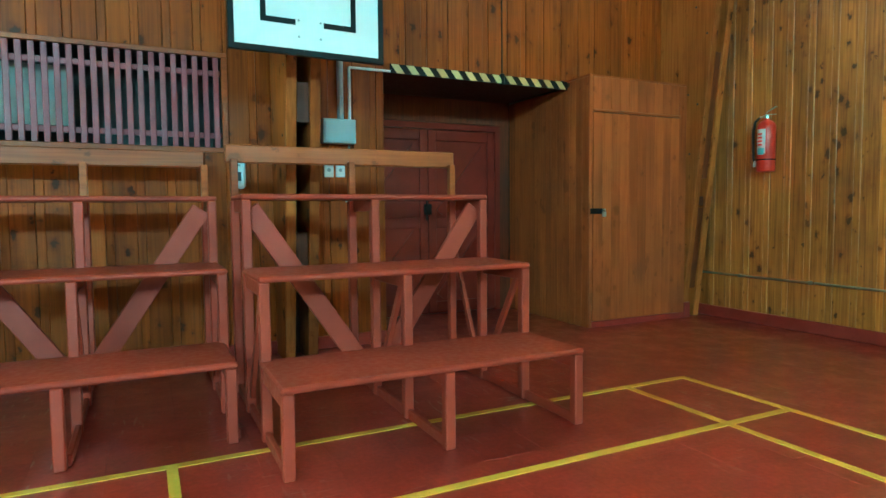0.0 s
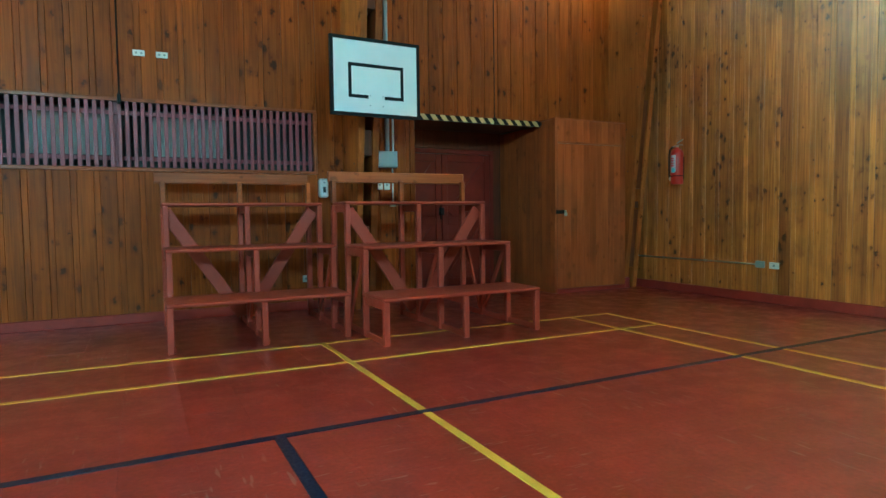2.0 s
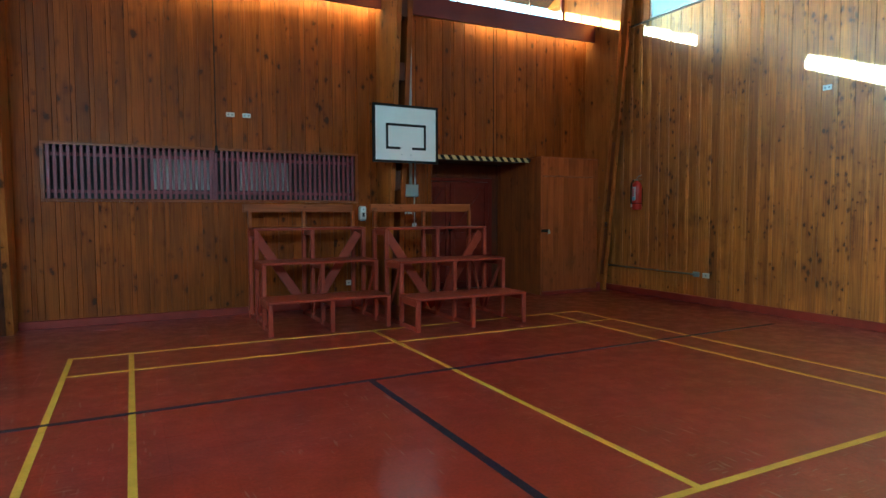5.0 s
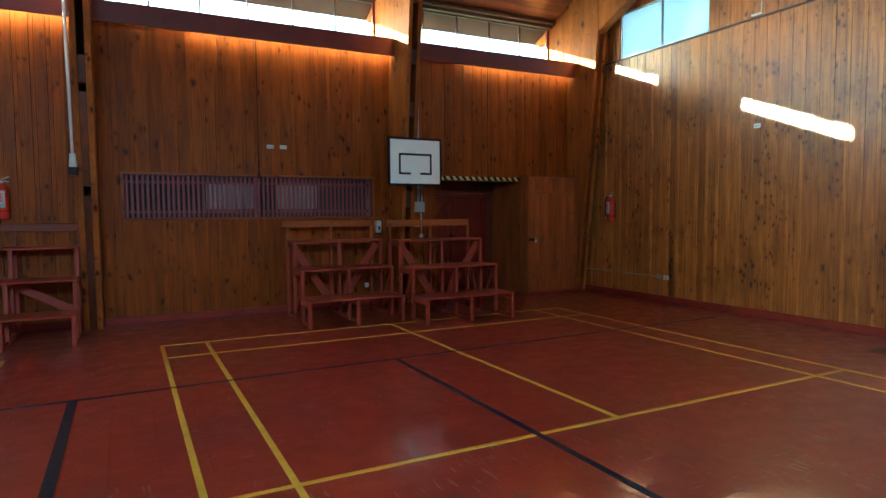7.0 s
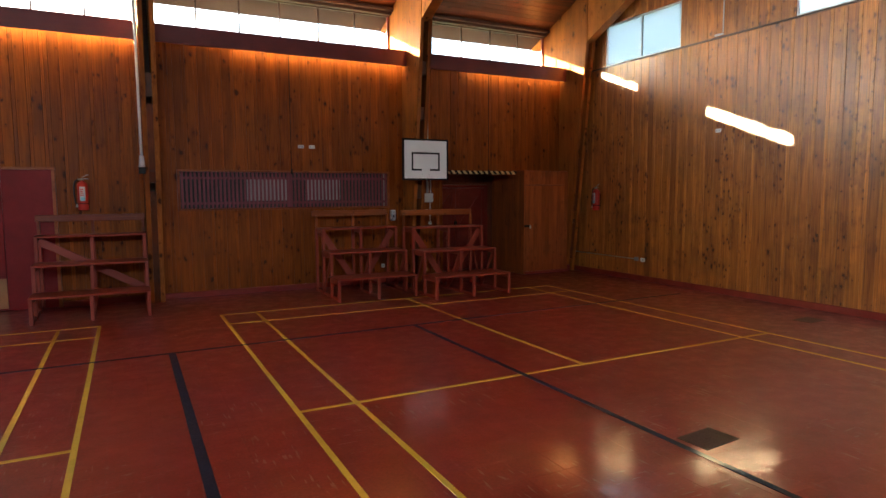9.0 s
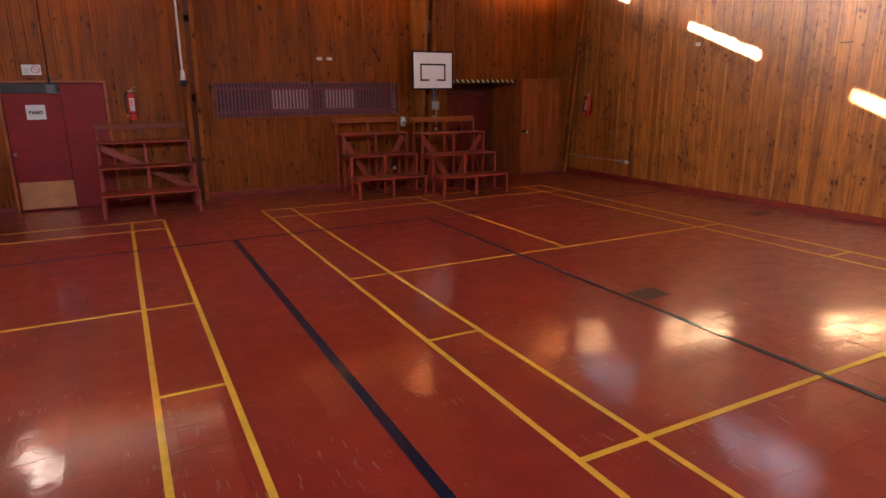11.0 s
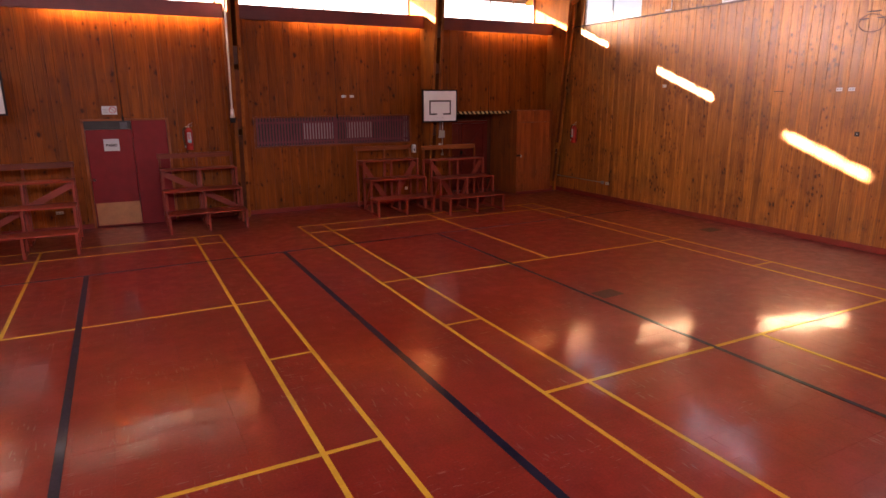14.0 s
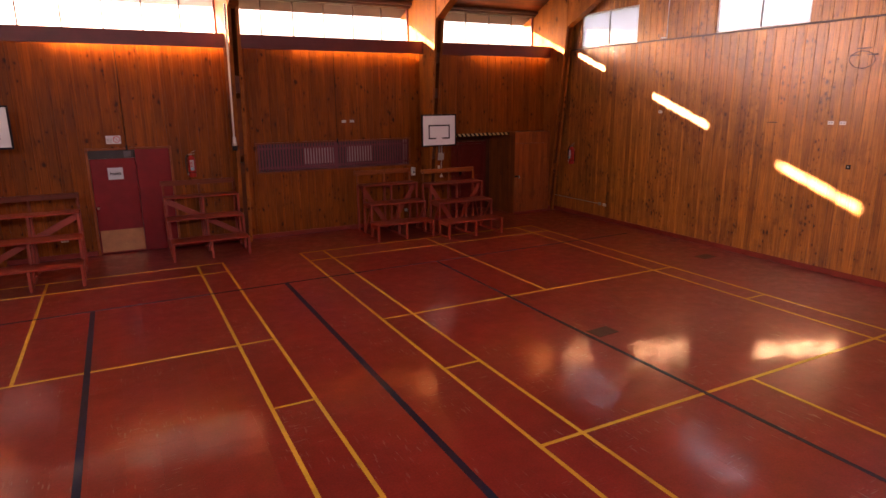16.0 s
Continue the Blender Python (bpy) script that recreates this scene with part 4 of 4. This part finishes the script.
for d in ((gx0 - 0.045, gx1 + 0.045, NORTH - 0.018, NORTH + 0.021, gz1, gz1 + 0.035), (gx0 - 0.045, gx1 + 0.045, NORTH - 0.018, NORTH + 0.021, gz0 - 0.035, gz0),
          (gx0 - 0.045, gx0, NORTH - 0.018, NORTH + 0.021, gz0, gz1), (gx1, gx1 + 0.045, NORTH - 0.018, NORTH + 0.021, gz0, gz1)):
    box(bm, *d, bevel=0.004)
part("hatch_frame", bm, PINE_X, hat)
# near-black box: the unlit room behind the slats, its shade put in as colour
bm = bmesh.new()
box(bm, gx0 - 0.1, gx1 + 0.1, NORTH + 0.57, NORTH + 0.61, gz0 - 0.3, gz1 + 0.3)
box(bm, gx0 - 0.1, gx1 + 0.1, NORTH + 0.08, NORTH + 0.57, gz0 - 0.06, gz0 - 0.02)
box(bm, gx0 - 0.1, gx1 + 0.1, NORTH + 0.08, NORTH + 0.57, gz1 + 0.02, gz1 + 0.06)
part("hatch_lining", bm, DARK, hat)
for a, b2 in ((-5.305, -4.572), (-4.216, -3.522)):
    boxpart("blind", (a, b2, NORTH + 0.14, NORTH + 0.146, gz0 + 0.13, gz1 - 0.12), PALE, hat, 0, "pale translucent sheet behind the slats")
ns = 55
sw = (gx1 - gx0) / ns
bm = bmesh.new()
box(bm, -0.019, 0.019, NORTH - 0.004, NORTH + 0.014, gz0 + 0.001, gz1 - 0.001, bevel=0.004)
SLAT = mesh_of(bm, MAUVE, "slat")
for i in range(ns):
    s = part("slat", SLAT, MAUVE, hat)
    s.location.x = gx0 + (i + 0.5) * sw
for z in (gz0 + 0.09, gz1 - 0.11):
    boxpart("slat_rail", (gx0 + 0.001, gx1 - 0.001, NORTH + 0.0145, NORTH + 0.034, z - 0.02, z + 0.02), MAUVE, hat, 0.003)
boxpart("centre_post", (-4.582, -4.523, NORTH + 0.0345, NORTH + 0.07, gz0, gz1), MAUVE, hat, 0.003)

# ---- toilet door ----
d0, d1, dz = DOOR
td = empty("door_2", pose(0, 0, 0), "dark red painted door with a paper sign and a kick plate, closed, beside a fixed red panel", "door", kind="structure")
bm = bmesh.new()
for d in ((d0 - 0.05, d0, NORTH - 0.025, NORTH + 0.06, 0, dz), (d1, d1 + 0.05, NORTH - 0.025, NORTH + 0.06, 0, dz), (d0 - 0.05, d1 + 0.05, NORTH - 0.025, NORTH + 0.06, dz, dz + 0.04)):
    box(bm, *d, bevel=0.005)
part("door_frame", bm, PINE_X, td)
dm = -9.025
boxpart("fixed_panel", (dm + 0.003, d1 - 0.001, NORTH + 0.028, NORTH + 0.06, 0.005, dz - 0.001), RED_DOOR, td, 0.004)
leaf = boxpart("door_leaf", (d0 + 0.004, dm - 0.003, NORTH + 0.03, NORTH + 0.07, 0.012, 2.05), RED_DOOR, td, 0.004)
boxpart("transom_glass", (d0 + 0.002, dm - 0.002, NORTH + 0.05, NORTH + 0.058, 2.055, dz - 0.002), DARK, td, 0, "dark transom pane")
boxpart("transom_vent", (-9.238, -9.099, NORTH + 0.040, NORTH + 0.0495, 2.06, 2.2), TRANSOM, td, 0, "dull grey pane in the transom")
boxpart("kick_plate", (d0 + 0.03, dm - 0.006, NORTH + 0.024, NORTH + 0.0295, 0.04, 0.52), BRASS, leaf, 0.001, "yellowish kick plate")
bm = bmesh.new()
tube(bm, (d0 + 0.06, NORTH + 0.03, 1.02), (d0 + 0.06, NORTH - 0.02, 1.02), 0.012, seg=10)
bmesh.ops.create_uvsphere(bm, u_segments=12, v_segments=8, radius=0.028, matrix=Matrix.Translation((d0 + 0.06, NORTH - 0.03, 1.02)))
part("door_knob", bm, STEEL, leaf, "steel knob", smooth=True)


def lettering(name, text, size, m, material, parent):
    cu = bpy.data.curves.new(name, "FONT")
    cu.body, cu.size, cu.align_x, cu.align_y, cu.extrude = text, size, "CENTER", "CENTER", 0.0004
    cu.offset, cu.space_character = size * 0.06, 1.2
    tmp = bpy.data.objects.new(name, cu)
    scene.collection.objects.link(tmp)
    me = bpy.data.meshes.new_from_object(tmp.evaluated_get(bpy.context.evaluated_depsgraph_get()))
    bpy.data.objects.remove(tmp)
    bpy.data.curves.remove(cu)
    me.materials.clear()
    me.materials.append(material)
    ob = new(name, me)
    ob.parent = parent
    ob.matrix_local = m
    return ob


sg = empty("paper_sign", pose(-9.436, NORTH + 0.0285, 1.733), "white paper sign with bold black lettering taped to the red door", "sign")
boxpart("sheet", (-0.145, 0.145, -0.0015, 0.0, -0.125, 0.125), PAPER, sg)
lettering("lettering", "BAÑO", 0.066, pose(0, -0.003, -0.01, 90, 0, 0) @ Matrix.Diagonal((1, 1.15, 1, 1)), BLACK, sg)
ns2 = empty("no_smoking_sign", pose(-9.396, NORTH - 0.016, 2.445), "white sign with a red crossed-out circle above the door", "sign")
boxpart("plate", (-0.14, 0.14, -0.004, 0.0, -0.085, 0.085), PAPER, ns2)
bm = bmesh.new()
for i in range(24):
    a0, a1 = i / 24 * math.tau, (i + 1) / 24 * math.tau
    vs = [bm.verts.new((0.06 + r * math.cos(a), -0.0055, 0.005 + r * math.sin(a))) for r, a in ((0.068, a0), (0.068, a1), (0.054, a1), (0.054, a0))]
    bm.faces.new(vs)
box(bm, -0.06, 0.06, -0.0012, 0.0, -0.006, 0.006, m=Matrix.Translation((0.06, -0.0045, 0.005)) @ Matrix.Rotation(radians(45), 4, "Y"))
part("ban_ring", bm, SIGN_RED, ns2)
bm = bmesh.new()
for i in range(3):
    box(bm, -0.12, -0.03, -0.0052, -0.0042, -0.05 + i * 0.03, -0.04 + i * 0.03)
part("text_bar", bm, GREY, ns2)


# ---- fire extinguishers ----
def extinguisher(m, label):
    """Stands off a wall behind it at +y; base of the cylinder at z = 0."""
    e = empty("fire_extinguisher", m, label, "fire extinguisher", "fire extinguishers")
    bm = bmesh.new()
    prof = [(0.0, 0.0), (0.072, 0.0), (0.078, 0.012), (0.078, 0.40), (0.07, 0.43), (0.045, 0.455), (0.022, 0.465), (0.022, 0.48), (0.0, 0.48)]
    seg = 24
    rings = [[bm.verts.new((r * math.cos(k / seg * math.tau), r * math.sin(k / seg * math.tau), z)) for k in range(seg)] for r, z in prof[1:-1]]
    for q in range(len(rings) - 1):
        for k in range(seg):
            bm.faces.new((rings[q][k], rings[q][(k + 1) % seg], rings[q + 1][(k + 1) % seg], rings[q + 1][k]))
    bm.faces.new(rings[0][::-1])
    bm.faces.new(rings[-1])
    part("cylinder", bm, EXT_RED, e, "red enamelled cylinder", smooth=True)
    bm = bmesh.new()
    tube(bm, (0, 0, 0.478), (0, 0, 0.515), 0.02, seg=12)
    tube(bm, (-0.01, 0, 0.50), (-0.06, -0.01, 0.495), 0.011, seg=10)
    part("valve", bm, STEEL, e, "bright metal valve")
    bm = bmesh.new()
    box(bm, 0.0, 0.10, -0.011, 0.011, -0.003, 0.003, m=pose(0, 0, 0.535, 0, -24, 0))
    box(bm, 0.0, 0.09, -0.011, 0.011, -0.003, 0.003, m=pose(0, 0, 0.515, 0, 6, 0))
    part("lever", bm, STEEL, e)
    bm = bmesh.new()
    pts = [Vector((-0.058, -0.012, 0.495)), Vector((-0.10, -0.02, 0.46)), Vector((-0.118, -0.02, 0.37)), Vector((-0.118, -0.02, 0.25)), Vector((-0.105, -0.03, 0.13)), Vector((-0.092, -0.03, 0.09))]
    for a, c in zip(pts, pts[1:]):
        tube(bm, a, c, 0.012, seg=8)
    part("hose", bm, RUBBER, e)
    bm = bmesh.new()
    tube(bm, (-0.092, -0.03, 0.10), (-0.088, -0.03, 0.05), 0.011, 0.015, seg=10)
    part("nozzle", bm, PLASTIC, e)
    bm = bmesh.new()
    for k in range(7):
        a0, a1 = radians(-122 + k * 9), radians(-122 + (k + 1) * 9)
        vs = [bm.verts.new((0.0792 * math.cos(a), 0.0792 * math.sin(a), z)) for a, z in ((a0, 0.16), (a1, 0.16), (a1, 0.38), (a0, 0.38))]
        bm.faces.new(vs)
    part("paper_label", bm, PAPER, e, "pale instruction label")
    bm = bmesh.new()
    for q in range(4):
        for k in range(4):
            a0, a1 = radians(-115 + k * 9), radians(-115 + (k + 1) * 9)
            z = 0.345 - q * 0.032
            bm.faces.new([bm.verts.new((0.0798 * math.cos(a), 0.0798 * math.sin(a), zz)) for a, zz in ((a0, z - 0.018), (a1, z - 0.018), (a1, z), (a0, z))])
    part("label_print", bm, SIGN_RED, e)
    bm = bmesh.new()
    for k in range(5):
        a0, a1 = radians(-112 + k * 9), radians(-112 + (k + 1) * 9)
        bm.faces.new([bm.verts.new((0.0799 * math.cos(a), 0.0799 * math.sin(a), zz)) for a, zz in ((a0, 0.15), (a1, 0.15), (a1, 0.21), (a0, 0.21))])
    part("inspection_sticker", bm, CYAN, e, "pale blue inspection sticker")
    bm = bmesh.new()
    tube(bm, (0, 0, 0.10), (0, 0, 0.112), 0.0808, seg=24)
    box(bm, -0.03, 0.03, 0.078, 0.098, 0.06, 0.36)
    part("wall_bracket", bm, BLACK, e)
    return e


extinguisher(pose(EAST - 0.10, 0.89, 1.43, 0, 0, -90), "red fire extinguisher with black hose hung on the pine gable wall")
extinguisher(pose(-7.92, NORTH - 0.10, 1.58), "red fire extinguisher hung above the bleacher beside the door")


# ---- wall fittings ----
def outlet(m, w, h, label, cat="socket", holes=2, material=None):
    s = empty("wall_socket", m, label, cat, "wall sockets")
    boxpart("plate", (-w / 2, w / 2, -0.012, 0.0, -h / 2, h / 2), material or PLASTIC, s, 0.003)
    for k in range(holes):
        x = (k - (holes - 1) / 2) * w * 0.45
        bm = bmesh.new()
        tube(bm, (x, -0.0118, 0), (x, -0.0135, 0), min(w, h) * 0.2, seg=10)
        part("insert", bm, GREY, s)
    return s


for x in (-4.318, -4.107):
    outlet(pose(x, NORTH - 0.001, 2.715), 0.11, 0.06, "white double socket high on the pine boards")
outlet(pose(-2.69, NORTH - 0.001, 0.355), 0.075, 0.075, "small white socket low on the pine wall", holes=1)
for y, z, w in ((-2.155, 2.905, 0.11), (-6.15, 2.765, 0.11), (-6.36, 2.765, 0.11)):
    outlet(pose(EAST - 0.001, y, z, 0, 0, -90), w, 0.065, "white double socket high on the gable boards")
outlet(pose(EAST - 0.001, -6.56, 2.005, 0, 0, -90), 0.08, 0.08, "dark grey socket box on the gable boards", holes=1, material=BLACK)
outlet(pose(EAST - 0.001, -0.442, 0.435, 0, 0, -90), 0.12, 0.075, "white socket low on the gable boards", holes=1)
outlet(pose(EAST - 0.001, -0.264, 0.44, 0, 0, -90), 0.12, 0.08, "grey junction box at the end of the conduit", "junction box", holes=1, material=GREY)
bm = bmesh.new()
tube(bm, (EAST - 0.012, 1.90, 0.445), (EAST - 0.012, -0.20, 0.44), 0.010, seg=10)
for y in (1.2, 0.5):
    box(bm, EAST - 0.024, EAST - 0.001, y - 0.012, y + 0.012, 0.428, 0.458)
tagged(new("conduit", mesh_of(bm, STEEL, "conduit")), "thin metal conduit along the foot of the gable wall", "conduit")
bm = bmesh.new()
tube(bm, (EAST - 0.016, -2.19, 4.60), (EAST - 0.016, -2.19, 7.2), 0.011, seg=10)
tagged(new("conduit", mesh_of(bm, PLASTIC, "conduit")), "white conduit running up the gable boards", "conduit")
lt = empty("trim_box", pose(EAST - 0.02, -2.12, 4.562), "small white connection box on the trim below the windows", "junction box")
boxpart("body", (-0.02, 0.005, -0.09, 0.09, -0.012, 0.022), PLASTIC, lt, 0.004)
bm = bmesh.new()
tube(bm, (EAST - 0.001, -5.04, 2.745), (EAST - 0.05, -5.04, 2.745), 0.008, seg=8)
box(bm, EAST - 0.06, EAST - 0.045, -5.14, -4.94, 2.738, 2.752)
tagged(new("wall_hook", mesh_of(bm, BLACK, "wall_hook")), "dark iron hook fixed to the gable boards", "hook")

outlet(pose(-10.545, NORTH - 0.001, 0.388), 0.14, 0.06, "cream socket low on the pine wall behind the bleacher")
hr = empty("wall_ring", pose(EAST, -6.55, 3.88), "thin dark iron ring bracketed high on the gable boards", "iron ring")
bm = bmesh.new()
for k in range(20):
    a0, a1 = k / 20 * math.tau, (k + 1) / 20 * math.tau
    tube(bm, *[(-0.05 - 0.03 * math.cos(a), 0.21 * math.cos(a + 1.57), -0.05 + 0.14 * math.sin(a + 1.57)) for a in (a0, a1)], 0.006, seg=6)
part("ring", bm, DARK_WOOD, hr)
for z, y0, y1 in ((0.14, -0.10, 0.12), (0.03, -0.22, -0.06), (0.03, 0.08, 0.22)):
    boxpart("bracket", (-0.03, -0.001, y0, y1, z - 0.008, z + 0.008), DARK_WOOD, hr, 0.002)

for x, z0, z1 in ((-0.17, 2.325, 4.40), (-4.508, 2.295, 4.40), (-9.168, 2.325, 4.40)):
    cd = empty("window_opener", pose(x, NORTH - 0.014, 0), "thin dark window opener rod with small black handle", "window opener", "window openers")
    bm = bmesh.new()
    tube(bm, (0, 0, z0), (0, 0, z1), 0.006, seg=8)
    part("rod", bm, BLACK, cd)
    bm = bmesh.new()
    box(bm, -0.018, 0.018, -0.022, 0.010, z0 - 0.10, z0, bevel=0.006)
    part("handle", bm, BLACK, cd)

# electrical board beside the middle frame
eb = empty("fuse_box", pose(-1.71, NORTH, 1.73), "grey metal fuse box on the pine wall beside the frame", "fuse box")
boxpart("body", (-0.132, 0.132, -0.10, 0.0, -0.095, 0.095), LIGHT_GREY, eb, 0.006)
boxpart("cover", (-0.12, 0.12, -0.106, -0.1005, -0.083, 0.083), LIGHT_GREY, eb, 0.003)
bm = bmesh.new()
tube(bm, (-1.685, NORTH - 0.04, 1.83), (-1.685, NORTH - 0.04, 4.37), 0.026, seg=12)
tagged(new("conduit", mesh_of(bm, LIGHT_GREY, "conduit", True)), "thick pale grey conduit rising from the fuse box", "conduit")
bm = bmesh.new()
tube(bm, (-1.606, NORTH - 0.03, 1.83), (-1.606, NORTH - 0.03, 2.245), 0.011, seg=10)
tube(bm, (-1.606, NORTH - 0.03, 2.245), (-1.254, NORTH - 0.03, 2.245), 0.011, seg=10)
tagged(new("conduit", mesh_of(bm, PLASTIC, "conduit")), "white conduit turning along the top of the recess", "conduit")
bm = bmesh.new()
tube(bm, (-1.611, NORTH - 0.012, 1.23), (-1.611, NORTH - 0.012, 1.63), 0.009, seg=8)
tagged(new("conduit", mesh_of(bm, PLASTIC, "conduit")), "thin white conduit below the fuse box", "conduit")
for x in (-1.779, -1.685):
    outlet(pose(x, NORTH - 0.001, 1.43), 0.075, 0.115, "white switch plate below the fuse box", "switch", 1)
outlet(pose(-1.611, NORTH - 0.001, 1.20), 0.07, 0.06, "small white socket under the conduit", holes=1)

ds = empty("soap_dispenser", pose(-2.478, NORTH, 1.275), "white plastic sanitiser dispenser on the pine wall", "dispenser")
bm = bmesh.new()
box(bm, -0.05, 0.05, -0.10, 0.0, 0.0, 0.215, bevel=0.018)
part("body", bm, PLASTIC, ds)
boxpart("window", (-0.016, 0.016, -0.103, -0.1003, 0.055, 0.12), DARK, ds, 0)
boxpart("lock", (-0.012, 0.012, -0.102, -0.1003, 0.16, 0.175), GREY, ds, 0)

# pole and pulley gear on the second frame
pg = empty("window_pole", pose(-7.05, 0, 0), "long pale window pole with winder hanging on the timber frame", "window pole")
bm = bmesh.new()
tube(bm, (-0.02, 0.99, 5.15), (0.0, 1.34, 2.43), 0.020, seg=12)
part("pole", bm, PLASTIC, pg, smooth=True)
bm = bmesh.new()
tube(bm, (0.0, 1.34, 2.27), (0.0, 1.32, 2.45), 0.05, 0.035, seg=14)
part("winder", bm, PLASTIC, pg, smooth=True)
boxpart("bracket", (-0.05, 0.05, 1.30, 1.38, 2.16, 2.265), BLACK, pg, 0.006)

# floor plates
for x, y in ((-3.54, -6.67), (1.25, -4.45)):
    fp = empty("floor_plate", pose(x, y, 0.0, 0, 0, 4), "dark metal cover plate let into the red floor", "floor plate", "floor plates")
    boxpart("plate", (-0.19, 0.19, -0.13, 0.13, -0.003, 0.0045), PLATE, fp, 0.002)
    boxpart("lifting_ring", (-0.03, 0.03, -0.008, 0.008, 0.0047, 0.008), PLATE, fp, 0)

# ---- wall boards, each a piece of its own ----
plank_meshes = {}


def plank_mesh(w, h, proud, material):
    key = (round(w, 4), round(h, 3), proud, material.name)
    if key not in plank_meshes:
        bm = bmesh.new()
        box(bm, 0.0006, w - 0.0006, -proud, 0.024, 0, h, bevel=0.0035)
        plank_meshes[key] = mesh_of(bm, material, "plank")
    return plank_meshes[key]


WIDE, NARROW, DEEP = 0.145, 0.055, 0.007


def board_run(parent, s0, s1, tops, place, material, strip):
    """Wide and narrow boards in turn from s0 to s1; tops(a, b) gives the stretches of height for a board; place sets one down."""
    s, k = s0, 0
    while s < s1 - 0.004:
        w = min((WIDE, NARROW)[k % 2], s1 - s)
        for z0, z1 in tops(s, s + w):
            if z1 - z0 < 0.02:
                continue
            mt = strip if k % 2 else material
            p = part("plank", plank_mesh(w, z1 - z0, 0.003 if mt is EAST_STRIP else 0.0, mt), mt, parent)
            p.matrix_local = place(s, w, z0, DEEP if k % 2 else 0.0)
        s += w
        k += 1


def north_place(s, w, z0, back):
    return pose(s, NORTH + back, z0)


def tops_bay(holes):
    def tops(a, b2):
        m = (a + b2) / 2
        for h0, h1, z0, z1 in holes:
            if h0 < m < h1:
                return [(0.002 if z0 <= 0 else 0.002, z0), (z1, 4.415)] if z0 > 0.05 else [(z1, 4.415)]
        return [(0.002, 4.415)]
    return tops


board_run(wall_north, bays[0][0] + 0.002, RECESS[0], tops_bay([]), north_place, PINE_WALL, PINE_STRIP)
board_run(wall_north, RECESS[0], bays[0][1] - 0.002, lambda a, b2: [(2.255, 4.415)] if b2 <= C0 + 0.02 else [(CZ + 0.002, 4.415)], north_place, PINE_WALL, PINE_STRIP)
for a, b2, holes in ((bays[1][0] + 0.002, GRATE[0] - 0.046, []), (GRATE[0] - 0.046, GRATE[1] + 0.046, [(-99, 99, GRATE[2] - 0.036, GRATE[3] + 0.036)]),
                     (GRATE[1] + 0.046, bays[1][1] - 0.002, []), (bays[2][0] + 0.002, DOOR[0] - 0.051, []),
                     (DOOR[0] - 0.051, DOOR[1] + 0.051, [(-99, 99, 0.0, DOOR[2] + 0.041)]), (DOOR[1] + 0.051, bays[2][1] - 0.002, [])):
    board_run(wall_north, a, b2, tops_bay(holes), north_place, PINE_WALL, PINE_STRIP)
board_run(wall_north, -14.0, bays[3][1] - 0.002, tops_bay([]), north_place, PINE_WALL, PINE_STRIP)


def east_place(s, w, z0, back):
    # s runs south from the corner
    return pose(EAST, -s, z0, 0, 0, -90)


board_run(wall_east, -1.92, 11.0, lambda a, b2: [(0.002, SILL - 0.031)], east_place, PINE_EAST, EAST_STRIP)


def tops_gable(a, b2):
    y = -(a + b2) / 2
    top = min(roof_z(y) - 0.01, 6.6)
    for w0, w1 in EW:
        if w0 < y < w1:
            return [(HEAD + 0.002, top)]
    return [(SILL, top)]


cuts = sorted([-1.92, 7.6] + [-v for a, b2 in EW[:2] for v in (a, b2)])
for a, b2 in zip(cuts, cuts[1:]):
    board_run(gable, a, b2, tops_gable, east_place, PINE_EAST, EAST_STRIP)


# ---- floor tiles nearest the walk, each a piece of its own ----
g = 0.0004
me = bpy.data.meshes.new("floor_tile")
me.from_pydata([(g, g, 0), (TILE - g, g, 0), (TILE - g, TILE - g, 0), (g, TILE - g, 0), (0, 0, -0.0015), (TILE, 0, -0.0015), (TILE, TILE, -0.0015), (0, TILE, -0.0015)], [],
               [(0, 1, 2, 3), (4, 5, 1, 0), (5, 6, 2, 1), (6, 7, 3, 2), (7, 4, 0, 3)])
me.materials.append(FLOOR_ONE)
for i in range(SINGLE[0], SINGLE[1]):
    for j in range(SINGLE[2], SINGLE[3]):
        p = part("floor_tile", me, FLOOR_ONE, floor)
        p.location = (EAST - (i + 1) * TILE, OUTER - 0.01 - (j + 1) * TILE, 0)
